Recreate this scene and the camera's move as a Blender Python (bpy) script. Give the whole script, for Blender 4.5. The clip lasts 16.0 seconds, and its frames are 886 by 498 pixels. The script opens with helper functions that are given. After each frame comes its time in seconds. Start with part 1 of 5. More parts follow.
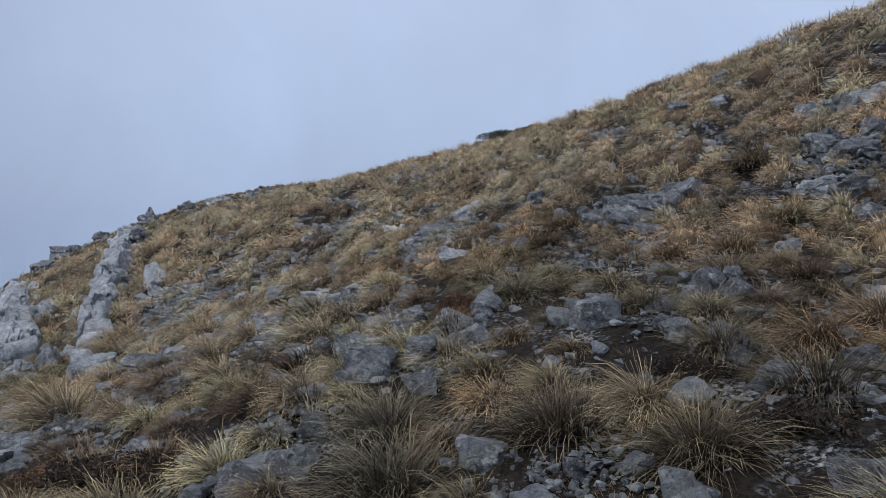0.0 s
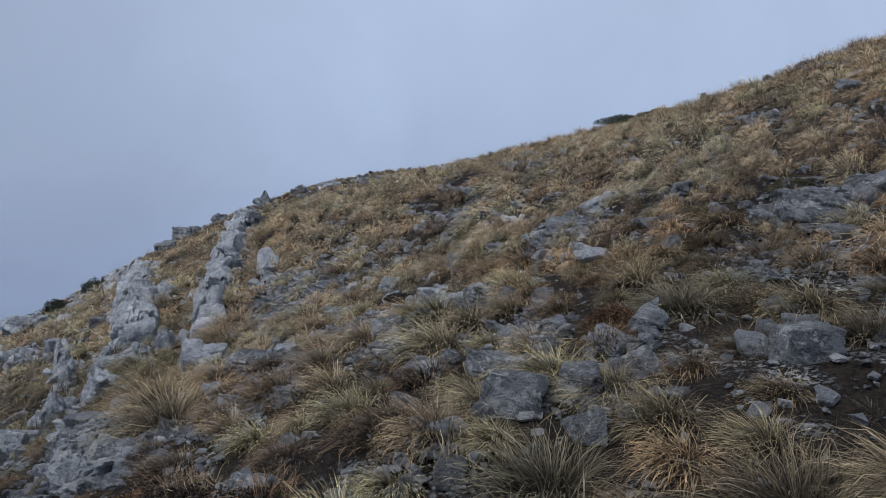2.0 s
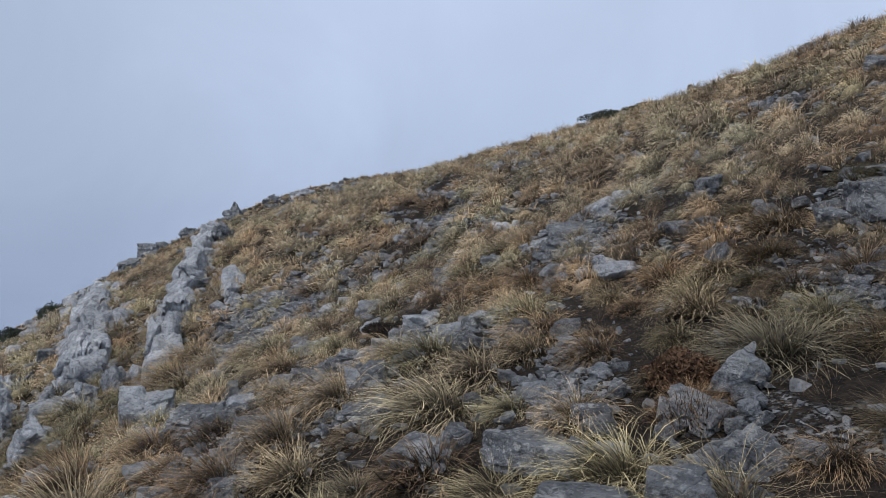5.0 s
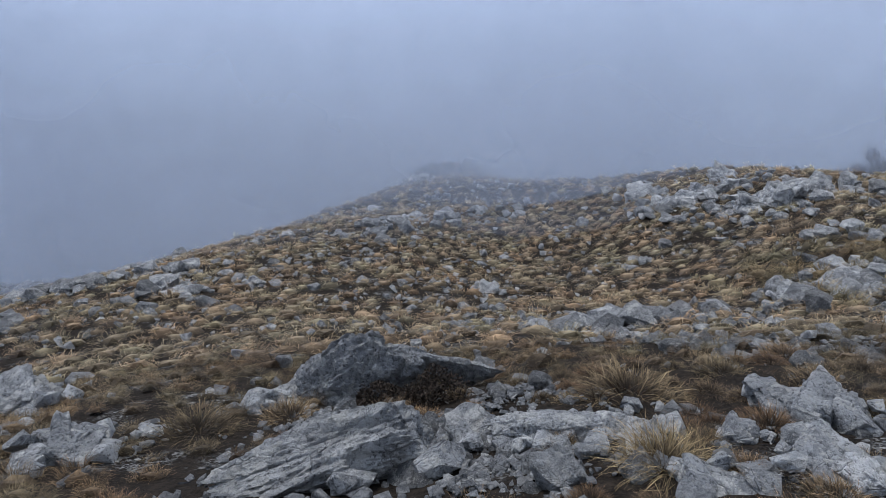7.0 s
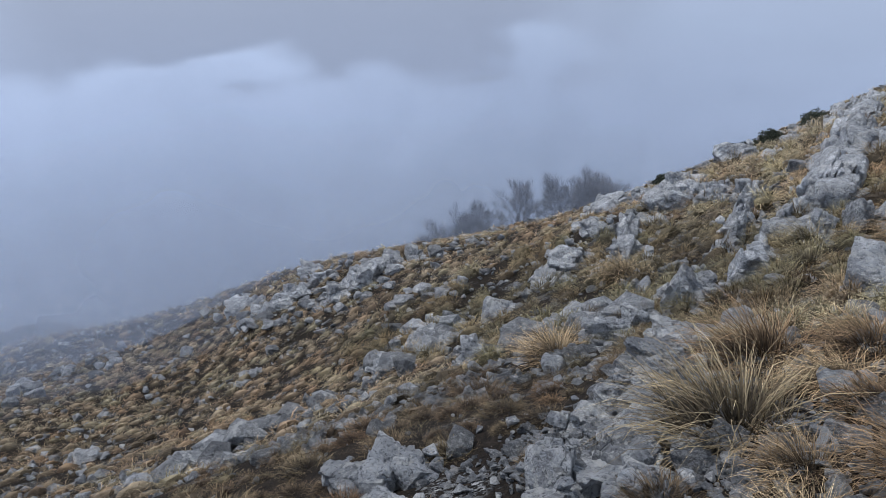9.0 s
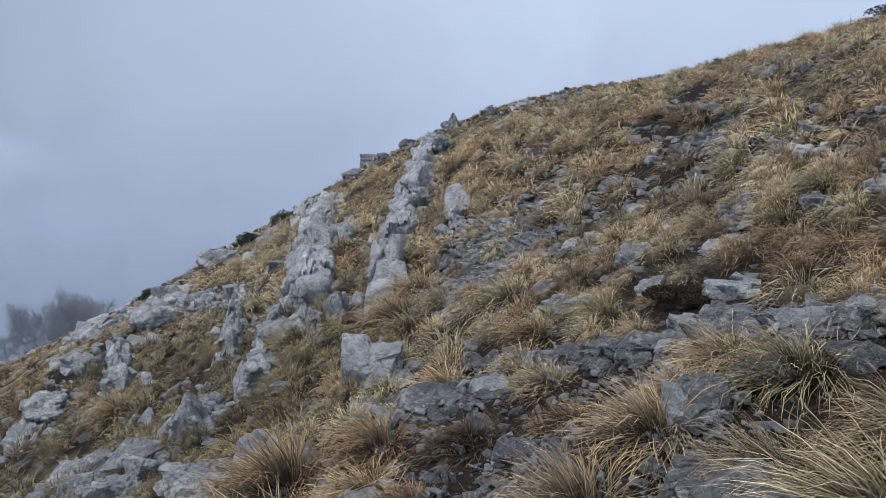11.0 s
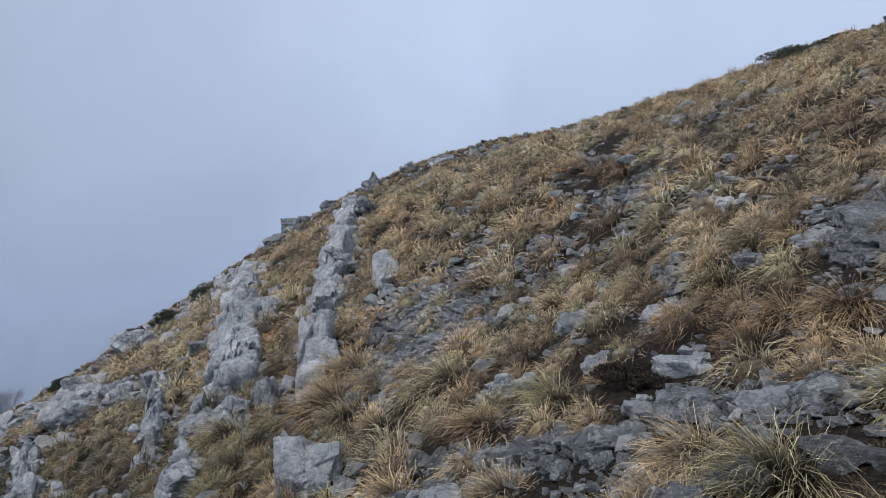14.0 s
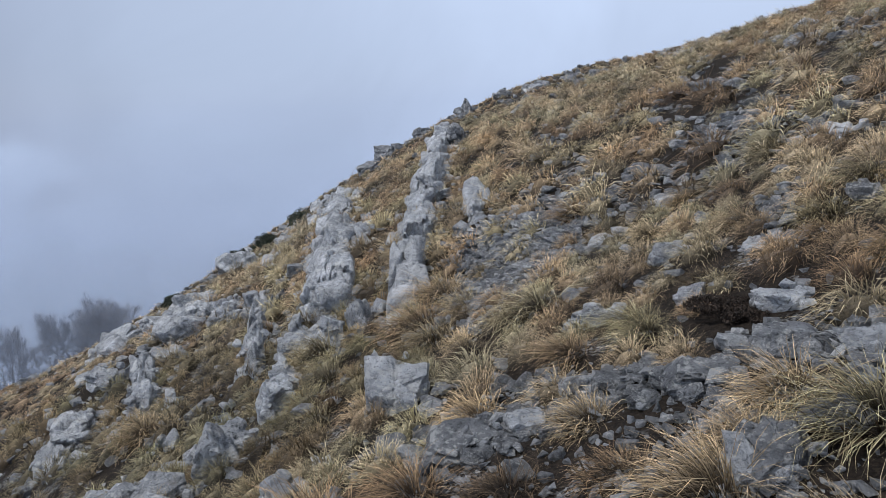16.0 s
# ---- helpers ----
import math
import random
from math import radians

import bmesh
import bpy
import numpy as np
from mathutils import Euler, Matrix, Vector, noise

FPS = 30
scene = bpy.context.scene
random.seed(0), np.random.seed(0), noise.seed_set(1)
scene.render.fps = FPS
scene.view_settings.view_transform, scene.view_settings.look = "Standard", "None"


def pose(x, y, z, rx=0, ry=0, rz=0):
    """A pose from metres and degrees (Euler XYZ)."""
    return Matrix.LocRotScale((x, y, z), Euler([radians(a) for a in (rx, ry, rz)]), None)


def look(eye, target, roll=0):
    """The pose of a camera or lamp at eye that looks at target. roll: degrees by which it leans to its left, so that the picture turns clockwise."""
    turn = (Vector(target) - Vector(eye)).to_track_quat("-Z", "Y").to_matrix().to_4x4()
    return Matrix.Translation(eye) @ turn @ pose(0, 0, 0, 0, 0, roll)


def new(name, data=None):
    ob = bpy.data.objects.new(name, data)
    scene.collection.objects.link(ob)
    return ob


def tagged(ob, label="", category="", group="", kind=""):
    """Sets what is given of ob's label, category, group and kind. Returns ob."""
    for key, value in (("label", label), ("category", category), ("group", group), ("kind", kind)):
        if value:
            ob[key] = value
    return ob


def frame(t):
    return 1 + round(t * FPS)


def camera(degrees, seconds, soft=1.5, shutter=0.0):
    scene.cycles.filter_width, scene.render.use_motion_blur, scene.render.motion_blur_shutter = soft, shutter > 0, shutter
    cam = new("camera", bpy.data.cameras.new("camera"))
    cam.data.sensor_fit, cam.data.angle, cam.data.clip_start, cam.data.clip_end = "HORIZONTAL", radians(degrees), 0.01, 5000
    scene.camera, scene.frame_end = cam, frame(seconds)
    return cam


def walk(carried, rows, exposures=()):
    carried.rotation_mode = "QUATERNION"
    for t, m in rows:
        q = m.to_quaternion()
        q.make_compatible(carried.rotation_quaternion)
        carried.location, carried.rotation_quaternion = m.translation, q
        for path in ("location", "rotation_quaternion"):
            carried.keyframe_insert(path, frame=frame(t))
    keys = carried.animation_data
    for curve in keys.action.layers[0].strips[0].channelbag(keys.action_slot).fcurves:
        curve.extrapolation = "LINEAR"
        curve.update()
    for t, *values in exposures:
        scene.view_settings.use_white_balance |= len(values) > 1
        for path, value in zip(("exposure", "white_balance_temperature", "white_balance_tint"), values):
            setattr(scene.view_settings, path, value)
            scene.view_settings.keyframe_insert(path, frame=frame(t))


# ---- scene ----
LENS = 63.4
cam = camera(LENS, 16.0, soft=0.75)
PATH = [
    (0, pose(0.000, 0.000, 1.700, 87.33, -0.48, -0.00)),
    (0.5, pose(-0.129, 0.146, 1.655, 85.20, 0.07, 2.68)),
    (1, pose(-0.269, 0.353, 1.798, 88.01, 0.40, 4.26)),
    (1.5, pose(-0.277, 0.498, 1.841, 87.94, -0.07, -0.46)),
    (2, pose(-0.353, 0.930, 1.749, 86.11, -1.50, 8.31)),
    (2.5, pose(-0.308, 1.390, 1.767, 84.02, -1.35, 8.32)),
    (3, pose(-0.512, 1.605, 1.649, 85.80, 0.44, 15.80)),
    (5.3, pose(-0.735, 2.892, 1.797, 86.79, 1.45, 4.32)),
    (5.5, pose(-0.817, 3.175, 1.783, 88.91, 1.97, 3.41)),
    (5.6, pose(-0.888, 3.204, 1.801, 86.22, 0.43, 8.50)),
    (5.7, pose(-0.959, 3.234, 1.819, 83.54, -1.12, 17.00)),
    (5.8, pose(-1.031, 3.263, 1.838, 80.85, -2.66, 26.00)),
    (5.9, pose(-1.102, 3.292, 1.856, 78.17, -4.20, 35.50)),
    (6, pose(-1.173, 3.321, 1.875, 75.49, -5.74, 44.78)),
    (6.1, pose(-1.181, 3.331, 1.869, 73.42, -5.02, 54.00)),
    (6.2, pose(-1.188, 3.340, 1.862, 71.35, -4.30, 63.00)),
    (6.3, pose(-1.196, 3.349, 1.856, 69.29, -3.58, 72.00)),
    (6.4, pose(-1.203, 3.358, 1.850, 67.22, -2.85, 80.80)),
    (6.5, pose(-1.211, 3.367, 1.844, 65.16, -2.13, 88.76)),
    (7, pose(-1.284, 3.256, 1.851, 62.20, -1.34, 96.46)),
    (7.5, pose(-1.185, 3.186, 1.919, 66.02, 1.31, 95.49)),
    (8, pose(-1.223, 3.204, 1.887, 66.39, 1.70, 102.66)),
    (8.5, pose(-1.258, 3.446, 1.842, 66.35, 2.80, 84.29)),
    (9, pose(-1.339, 3.790, 1.788, 71.42, 0.60, 63.06)),
    (9.1, pose(-1.422, 3.930, 1.721, 73.44, -0.04, 53.41)),
    (9.2, pose(-1.504, 4.069, 1.654, 75.46, -0.69, 43.75)),
    (9.4, pose(-1.522, 4.083, 1.680, 77.20, -0.56, 31.00)),
    (10.2, pose(-1.594, 4.139, 1.785, 79.20, -0.08, 24.00)),
    (11.3, pose(-1.693, 4.215, 1.930, 80.11, 0.60, 21.71)),
    (11.5, pose(-1.690, 4.447, 2.009, 81.06, 1.79, 19.17)),
    (12, pose(-1.794, 4.472, 2.053, 81.38, 0.27, 14.31)),
    (12.5, pose(-1.907, 4.472, 2.071, 82.56, 2.47, 17.48)),
    (13, pose(-1.923, 4.491, 2.067, 81.88, 3.12, 18.86)),
    (13.5, pose(-1.902, 4.470, 2.079, 82.66, 3.51, 19.32)),
    (14, pose(-1.864, 4.508, 2.080, 83.46, 3.21, 16.61)),
    (14.5, pose(-1.892, 4.489, 2.035, 81.93, 2.51, 18.31)),
    (15, pose(-1.886, 4.524, 2.049, 80.52, 2.29, 20.48)),
    (15.5, pose(-1.887, 4.533, 2.037, 78.87, 2.36, 22.75)),
    (16, pose(-1.859, 4.551, 2.045, 78.23, 3.42, 23.96)),
]
walk(cam, PATH, ((0.0, -0.18, 6200, 10), (1.0, -0.10, 6200, 10), (2.0, -0.30, 6200, 10), (3.0, -0.05, 6250, 10), (5.5, -0.10, 6450, 10), (6.0, -0.50, 6050, 10), (6.5, -0.14, 6350, 10), (7.0, 0.14, 6400, 10), (8.0, 0.04, 6450, 10), (9.0, 0.08, 6400, 10), (11.5, 0.07, 6500, 10), (13.0, -0.02, 6450, 10), (14.5, 0.04, 6450, 10), (16.0, 0.18, 6500, 10)))

# ---- light: cloud all round, a weak veiled sun high behind the shoulder of the hill ----
world = bpy.data.worlds.new("cloud_sky")
scene.world = world
world.use_nodes = True


class Nodes:
    """Short hand for building one node tree."""

    def __init__(self, tree):
        self.tree = tree
        tree.nodes.clear()

    def add(self, kind, inputs=(), **values):
        node = self.tree.nodes.new(kind)
        for key, value in values.items():
            setattr(node, key, value)
        for key, value in dict(inputs).items():
            socket = node.inputs[key]
            if isinstance(value, bpy.types.NodeSocket):
                self.tree.links.new(value, socket)
            else:
                socket.default_value = value
        return node

    def math(self, op, a, b=0.0, clamp=False):
        return self.add("ShaderNodeMath", {0: a, 1: b}, operation=op, use_clamp=clamp).outputs[0]

    def ramp(self, fac, stops, mode="LINEAR"):
        node = self.add("ShaderNodeValToRGB", {"Fac": fac})
        node.color_ramp.interpolation = mode
        el = node.color_ramp.elements
        while len(el) < len(stops):
            el.new(0.5)
        for e, (at, col) in zip(el, stops):
            e.position = at
            e.color = (col, col, col, 1) if isinstance(col, (int, float)) else (*col, 1)
        return node.outputs["Color"]

    def mix(self, fac, a, b, blend="MIX"):
        node = self.add("ShaderNodeMix", data_type="RGBA", blend_type=blend)
        for socket, value in ((node.inputs[0], fac), (node.inputs[6], a), (node.inputs[7], b)):
            if isinstance(value, bpy.types.NodeSocket):
                self.tree.links.new(value, socket)
            else:
                socket.default_value = value if isinstance(value, (int, float)) else (*value, 1)
        return node.outputs[2]

    def noise(self, vector, scale, detail=4.0, rough=0.55, distortion=0.0):
        return self.add("ShaderNodeTexNoise", {"Vector": vector, "Scale": scale, "Detail": detail, "Roughness": rough,
                                               "Distortion": distortion}).outputs["Fac"]


w = Nodes(world.node_tree)
way = w.add("ShaderNodeTexCoord").outputs["Generated"]
split = w.add("ShaderNodeSeparateXYZ", {0: way})
sky = w.add("ShaderNodeTexSky", sky_type="NISHITA", sun_disc=False, sun_elevation=radians(61), sun_rotation=radians(236))
height = w.math("ADD", w.math("MULTIPLY", split.outputs["Z"], 0.5), 0.5)
base = w.ramp(height, [(0.24, (0.07, 0.082, 0.108)), (0.285, (0.15, 0.178, 0.232)), (0.34, (0.31, 0.378, 0.522)), (0.43, (0.44, 0.542, 0.77)),
                       (0.50, (0.455, 0.556, 0.77)), (0.58, (0.53, 0.632, 0.84)), (0.68, (0.59, 0.69, 0.90)), (0.78, (0.50, 0.58, 0.74)), (0.90, (0.46, 0.53, 0.66))])
billow = w.noise(way, 2.6, 5, 0.55, 0.6)
soft = w.ramp(billow, [(0.30, 0.88), (0.70, 1.05)])
tone = w.mix(1.0, base, soft, "MULTIPLY")
# darker over the valley side, with torn cloud
lee = w.ramp(w.math("ADD", w.math("MULTIPLY", split.outputs["X"], 0.5), 0.5), [(0.0, 1.06), (0.04, 0.97), (0.12, 0.80), (0.20, 0.83), (0.28, 0.88), (0.40, 0.97), (0.50, 1.0)])
tone = w.mix(1.0, tone, lee, "MULTIPLY")
tone = w.mix(1.0, tone, w.ramp(w.math("ADD", w.math("MULTIPLY", split.outputs["Y"], 0.5), 0.5), [(0.20, 1.22), (0.48, 1.06), (0.60, 1.0)]), "MULTIPLY")
flat_way = w.add("ShaderNodeVectorMath", {0: way, 1: (1.0, 1.0, 2.4)}, operation="MULTIPLY").outputs[0]
lower_edge = w.math("ADD", split.outputs["Z"], w.math("MULTIPLY", w.noise(flat_way, 5.0, 5, 0.5, 0.4), 0.30))
gap = w.add("ShaderNodeVectorMath", {0: way, 1: (-0.94, 0.26, 0.05)}, operation="DISTANCE").outputs["Value"]
near_gap = w.ramp(gap, [(0.26, 1.0), (0.52, 0.0)], "EASE")
torn = w.ramp(lower_edge, [(0.065, 0.0), (0.115, 0.85)], "EASE")
tone = w.mix(w.math("MULTIPLY", near_gap, torn), tone, (0.275, 0.325, 0.445))
plain = w.add("ShaderNodeBackground", {"Color": tone, "Strength": 1.0})
blue = w.add("ShaderNodeBackground", {"Color": sky.outputs["Color"], "Strength": 0.006})
both = w.add("ShaderNodeAddShader", {0: plain.outputs[0], 1: blue.outputs[0]})
w.add("ShaderNodeOutputWorld", {"Surface": both.outputs[0]})

sun = new("sun", bpy.data.lights.new("sun", "SUN"))
sun.data.energy, sun.data.angle, sun.data.color = 2.15, radians(18), (1.0, 0.97, 0.94)
sun.matrix_world = look((0, 0, 30), (12, 8, 4))

# ---- vectorised noise, so that ground, rocks and grass agree with one another ----
TABLE = np.random.RandomState(11).rand(64, 64)
TABLE3 = np.random.RandomState(12).rand(32, 32, 32)


def noise2(x, y):
    """Smooth value noise, -1 to 1."""
    x, y = np.asarray(x, float), np.asarray(y, float)
    i, j = np.floor(x).astype(int), np.floor(y).astype(int)
    u, v = x - i, y - j
    u, v = u * u * (3 - 2 * u), v * v * (3 - 2 * v)
    a, b = TABLE[i % 64, j % 64], TABLE[(i + 1) % 64, j % 64]
    c, d = TABLE[i % 64, (j + 1) % 64], TABLE[(i + 1) % 64, (j + 1) % 64]
    return 2 * ((a * (1 - u) + b * u) * (1 - v) + (c * (1 - u) + d * u) * v) - 1


def fbm2(x, y, octaves=4):
    return sum(noise2(x * 2 ** k + 7.3 * k, y * 2 ** k - 3.1 * k) * 0.5 ** k for k in range(octaves))


def noise3(p):
    i = np.floor(p).astype(int)
    f = p - i
    f = f * f * (3 - 2 * f)
    total = 0
    for dx in (0, 1):
        for dy in (0, 1):
            for dz in (0, 1):
                weight = (f[:, 0] if dx else 1 - f[:, 0]) * (f[:, 1] if dy else 1 - f[:, 1]) * (f[:, 2] if dz else 1 - f[:, 2])
                total = total + weight * TABLE3[(i[:, 0] + dx) % 32, (i[:, 1] + dy) % 32, (i[:, 2] + dz) % 32]
    return 2 * total - 1


# ---- the hillside: a tilted shoulder that rises to +x and falls away to -x, rounded off in the distance ----
RELIEF = (
    (-10.92, 2.3, 9.57, 6.94, -0.29, -3.67, -3.88, -1.45, 2.99),
    (-14.46, -4.95, 4.3, 2.09, -0.93, 0.32, -0.43, 2.78, 7.63),
    (-13.04, -3.52, 1.36, -0.61, 4.12, 1.19, 2.66, 7.65, 10.14),
    (-8.5, -2.67, 0.64, -2.59, 0.87, 1.73, 5.71, 7.19, 8.61),
    (-5.18, -2.69, -1.67, 0.63, 0.03, 2.5, 3.37, 2.97, 4.87),
    (-3.97, -2.31, 0.31, 1.29, -0.09, 1.03, 2.15, 2.05, 1.59),
    (-3.71, -2.63, -2.14, -4.13, 1.39, 0.96, 0.68, 0.45, -0.09),
    (-4.4, -3.69, -3.15, -1.55, 0.47, 0.23, -0.39, -0.57, -1.15),
    (-5.07, -4.06, -3.21, -1.42, -0.28, 0.25, -0.62, -1.39, -2.05),
)
RELIEF = np.array(RELIEF)


def spline(u):
    return np.stack([(1 - u) ** 3, 3 * u ** 3 - 6 * u * u + 4, -3 * u ** 3 + 3 * u * u + 3 * u + 1, u ** 3], -1) / 6


def smooth_ground(x, y):
    """The broad shape of the hill, with no small relief."""
    x, y = np.asarray(x, float), np.asarray(y, float)
    a = np.clip((np.arcsinh((x + 4) / 12) + 2.2) / 0.62, 0, 6 - 1e-6)
    b = np.clip((np.arcsinh((y - 8) / 12) + 1.5) / 0.62, 0, 6 - 1e-6)
    i, j = a.astype(int), b.astype(int)
    wa, wb = spline(a - i), spline(b - j)
    far = np.maximum(0, np.hypot(x + 4, y - 8) - 42)
    z = 0.3 + 0.42 * x + 0.07 * y - 0.55 * (np.sqrt(far * far + 900) - 30)
    for p in range(4):
        for q in range(4):
            z = z + wa[..., p] * wb[..., q] * RELIEF[i + p, j + q]
    # the knoll that shows through the fog
    # a swell on the lower shoulder
    z = z + 1.3 * np.exp(-((x + 38) / 13.0) ** 2 - ((y - 7) / 13.0) ** 2)
    z = z + 10.0 * np.exp(-((x + 76) / 11.0) ** 2 - np.abs((y + 6) / 12.0) ** 1.35) * (1 + 0.16 * noise2(x / 6, y / 6) + 0.07 * noise2(x / 2, y / 2))
    return z


def ground_z(x, y):
    x, y = np.asarray(x, float), np.asarray(y, float)
    return smooth_ground(x, y) + 0.10 * fbm2(x / 2.3, y / 2.3, 3) + 0.035 * fbm2(x / 0.45 + 9, y / 0.45, 3)


SCREE_STREAKS = (
    (-3.1, 6.4, 0.26, 0.98), (-2.5, 6.6, 0.26, 1.11), (-1.8, 7.4, 0.23, 0.90), (-1.0, 4.4, 0.30, 0.31), (-5.2, 15.2, 0.70, 1.21), (-0.0, 5.0, 0.19, 0.46),
    (1.4, 7.2, 0.36, 0.54), (1.8, 3.6, 0.29, 0.24), (-0.4, 6.6, 0.20, 0.42), (-4.8, 13.8, 0.57, 1.28), (-5.3, 13.4, 0.37, 0.67), (-2.4, 16.7, 0.54, 0.83),
    (-1.7, 11.9, 0.17, 0.85), (-2.8, 8.9, 0.37, 0.24), (-1.2, 8.9, 0.32, 0.27), (-3.3, 8.7, 0.19, 0.34), (-6.5, 22.2, 0.58, 1.28), (-2.8, 23.0, 0.47, 1.28),
    (-0.0, 5.1, 0.14, 0.24), (-2.5, 6.4, 0.20, 1.25), (-4.2, 6.1, 0.48, 1.28), (-0.5, 6.5, 0.25, 0.29), (-1.2, 4.1, 0.23, 0.32), (-0.8, 8.0, 0.20, 0.24),
)
HOLLOW_SCREE = ((-5.3, 2.1, 0.25, 0.35), (-5.3, 3.4, 0.30, 0.30), (-4.1, 3.4, 0.25, 0.30))
SCREE_PATCHES = (
    (1.8, 7.2, 0.53, 0.89), (0.6, 3.2, 0.38, 0.30), (-0.4, 6.6, 0.26, 0.64), (2.0, 3.4, 0.29, 0.38), (-1.0, 4.0, 0.31, 0.46), (-0.1, 4.9, 0.25, 0.30),
    (-2.6, 6.8, 0.27, 0.81), (-0.5, 6.8, 0.22, 0.36), (-5.7, 15.2, 0.64, 1.17), (0.0, 11.3, 0.47, 1.60), (-5.1, 14.1, 0.84, 1.55), (-5.2, 13.3, 0.47, 0.94),
    (-2.7, 17.6, 0.85, 1.57), (-1.1, 8.6, 0.55, 0.42), (-2.0, 8.1, 0.40, 0.75), (-3.4, 8.7, 0.53, 0.65), (-2.8, 8.9, 0.37, 0.34), (-3.1, 6.0, 0.24, 0.30),
    (-5.4, 7.2, 0.29, 0.55), (-4.0, 3.3, 0.36, 0.40), (-5.0, 2.2, 0.24, 0.52), (-7.6, 5.1, 0.37, 1.15), (4.6, 8.5, 0.69, 1.18), (2.5, 8.8, 0.65, 0.78),
    (-4.9, 13.6, 0.57, 1.56),
)


def stony(x, y):
    """How stony the ground is, 0 to 1: bare scree in patches, strung along the contours."""
    x, y = np.asarray(x, float), np.asarray(y, float)
    n = fbm2(x / 1.7 + 31, y / 2.6 + 5, 3) + 0.35 * noise2(x / 9 + 3, y / 9)
    bare = np.clip((n - 0.34 + 0.16 * np.exp(-((x + 1.5) ** 2 + (y - 7) ** 2) / 60)) / 0.45, 0, 1)
    ragged = 0.35 * fbm2(x / 0.5, y / 0.5, 2)
    for cx, cy, rx, ry in SCREE_PATCHES + SCREE_STREAKS + HOLLOW_SCREE:
        bare = np.maximum(bare, np.clip((1.40 - np.hypot((x - cx) / rx, (y - cy) / ry) + ragged) * 2.0, 0, 1))
    return bare


# bare dark earth where nothing grows
EARTH = ((1.9, 4.0, 0.3), (1.25, 4.15, 0.25), (2.1, 3.2, 0.35), (1.46, 4.2, 0.26), (1.72, 3.3, 0.32), (1.5, 2.95, 0.3), (0.38, 3.2, 0.25), (0.7, 3.3, 0.22), (-2.0, 9.86, 0.32), (-2.0, 9.45, 0.3), (-2.6, 8.95, 0.28), (-1.75, 4.25, 0.3))


def earthy(x, y):
    bare = np.zeros(np.shape(x), bool)
    for cx, cy, rad in EARTH:
        bare |= np.hypot(x - cx, y - cy) < rad * (1 + 0.3 * noise2(x * 4, y * 4))
    return bare


def mesh_from(name, verts, faces, smooth=False):
    """A mesh from an array of corners and an array of triangles or quads."""
    verts, faces = np.asarray(verts, np.float32), np.asarray(faces, np.int32)
    me = bpy.data.meshes.new(name)
    me.vertices.add(len(verts))
    me.vertices.foreach_set("co", verts.ravel())
    k = faces.shape[1]
    me.loops.add(faces.size)
    me.loops.foreach_set("vertex_index", faces.ravel())
    me.polygons.add(len(faces))
    me.polygons.foreach_set("loop_start", np.arange(0, faces.size, k, dtype=np.int32))
    me.polygons.foreach_set("use_smooth", np.full(len(faces), smooth))
    me.update()
    me.validate()
    return me


# ---- materials ----
def material(name):
    m = bpy.data.materials.new(name)
    m.use_nodes = True
    return m, Nodes(m.node_tree)


def finish(n, color, rough, bump=None, strength=0.4, distance=0.02, spec=0.3, normal=None):
    b = n.add("ShaderNodeBsdfPrincipled", {"Base Color": color, "Roughness": rough, "Specular IOR Level": spec})
    if bump is not None:
        relief = n.add("ShaderNodeBump", {"Height": bump, "Strength": strength, "Distance": distance})
        n.tree.links.new(relief.outputs[0], b.inputs["Normal"])
    n.add("ShaderNodeOutputMaterial", {"Surface": b.outputs[0]})
    return b


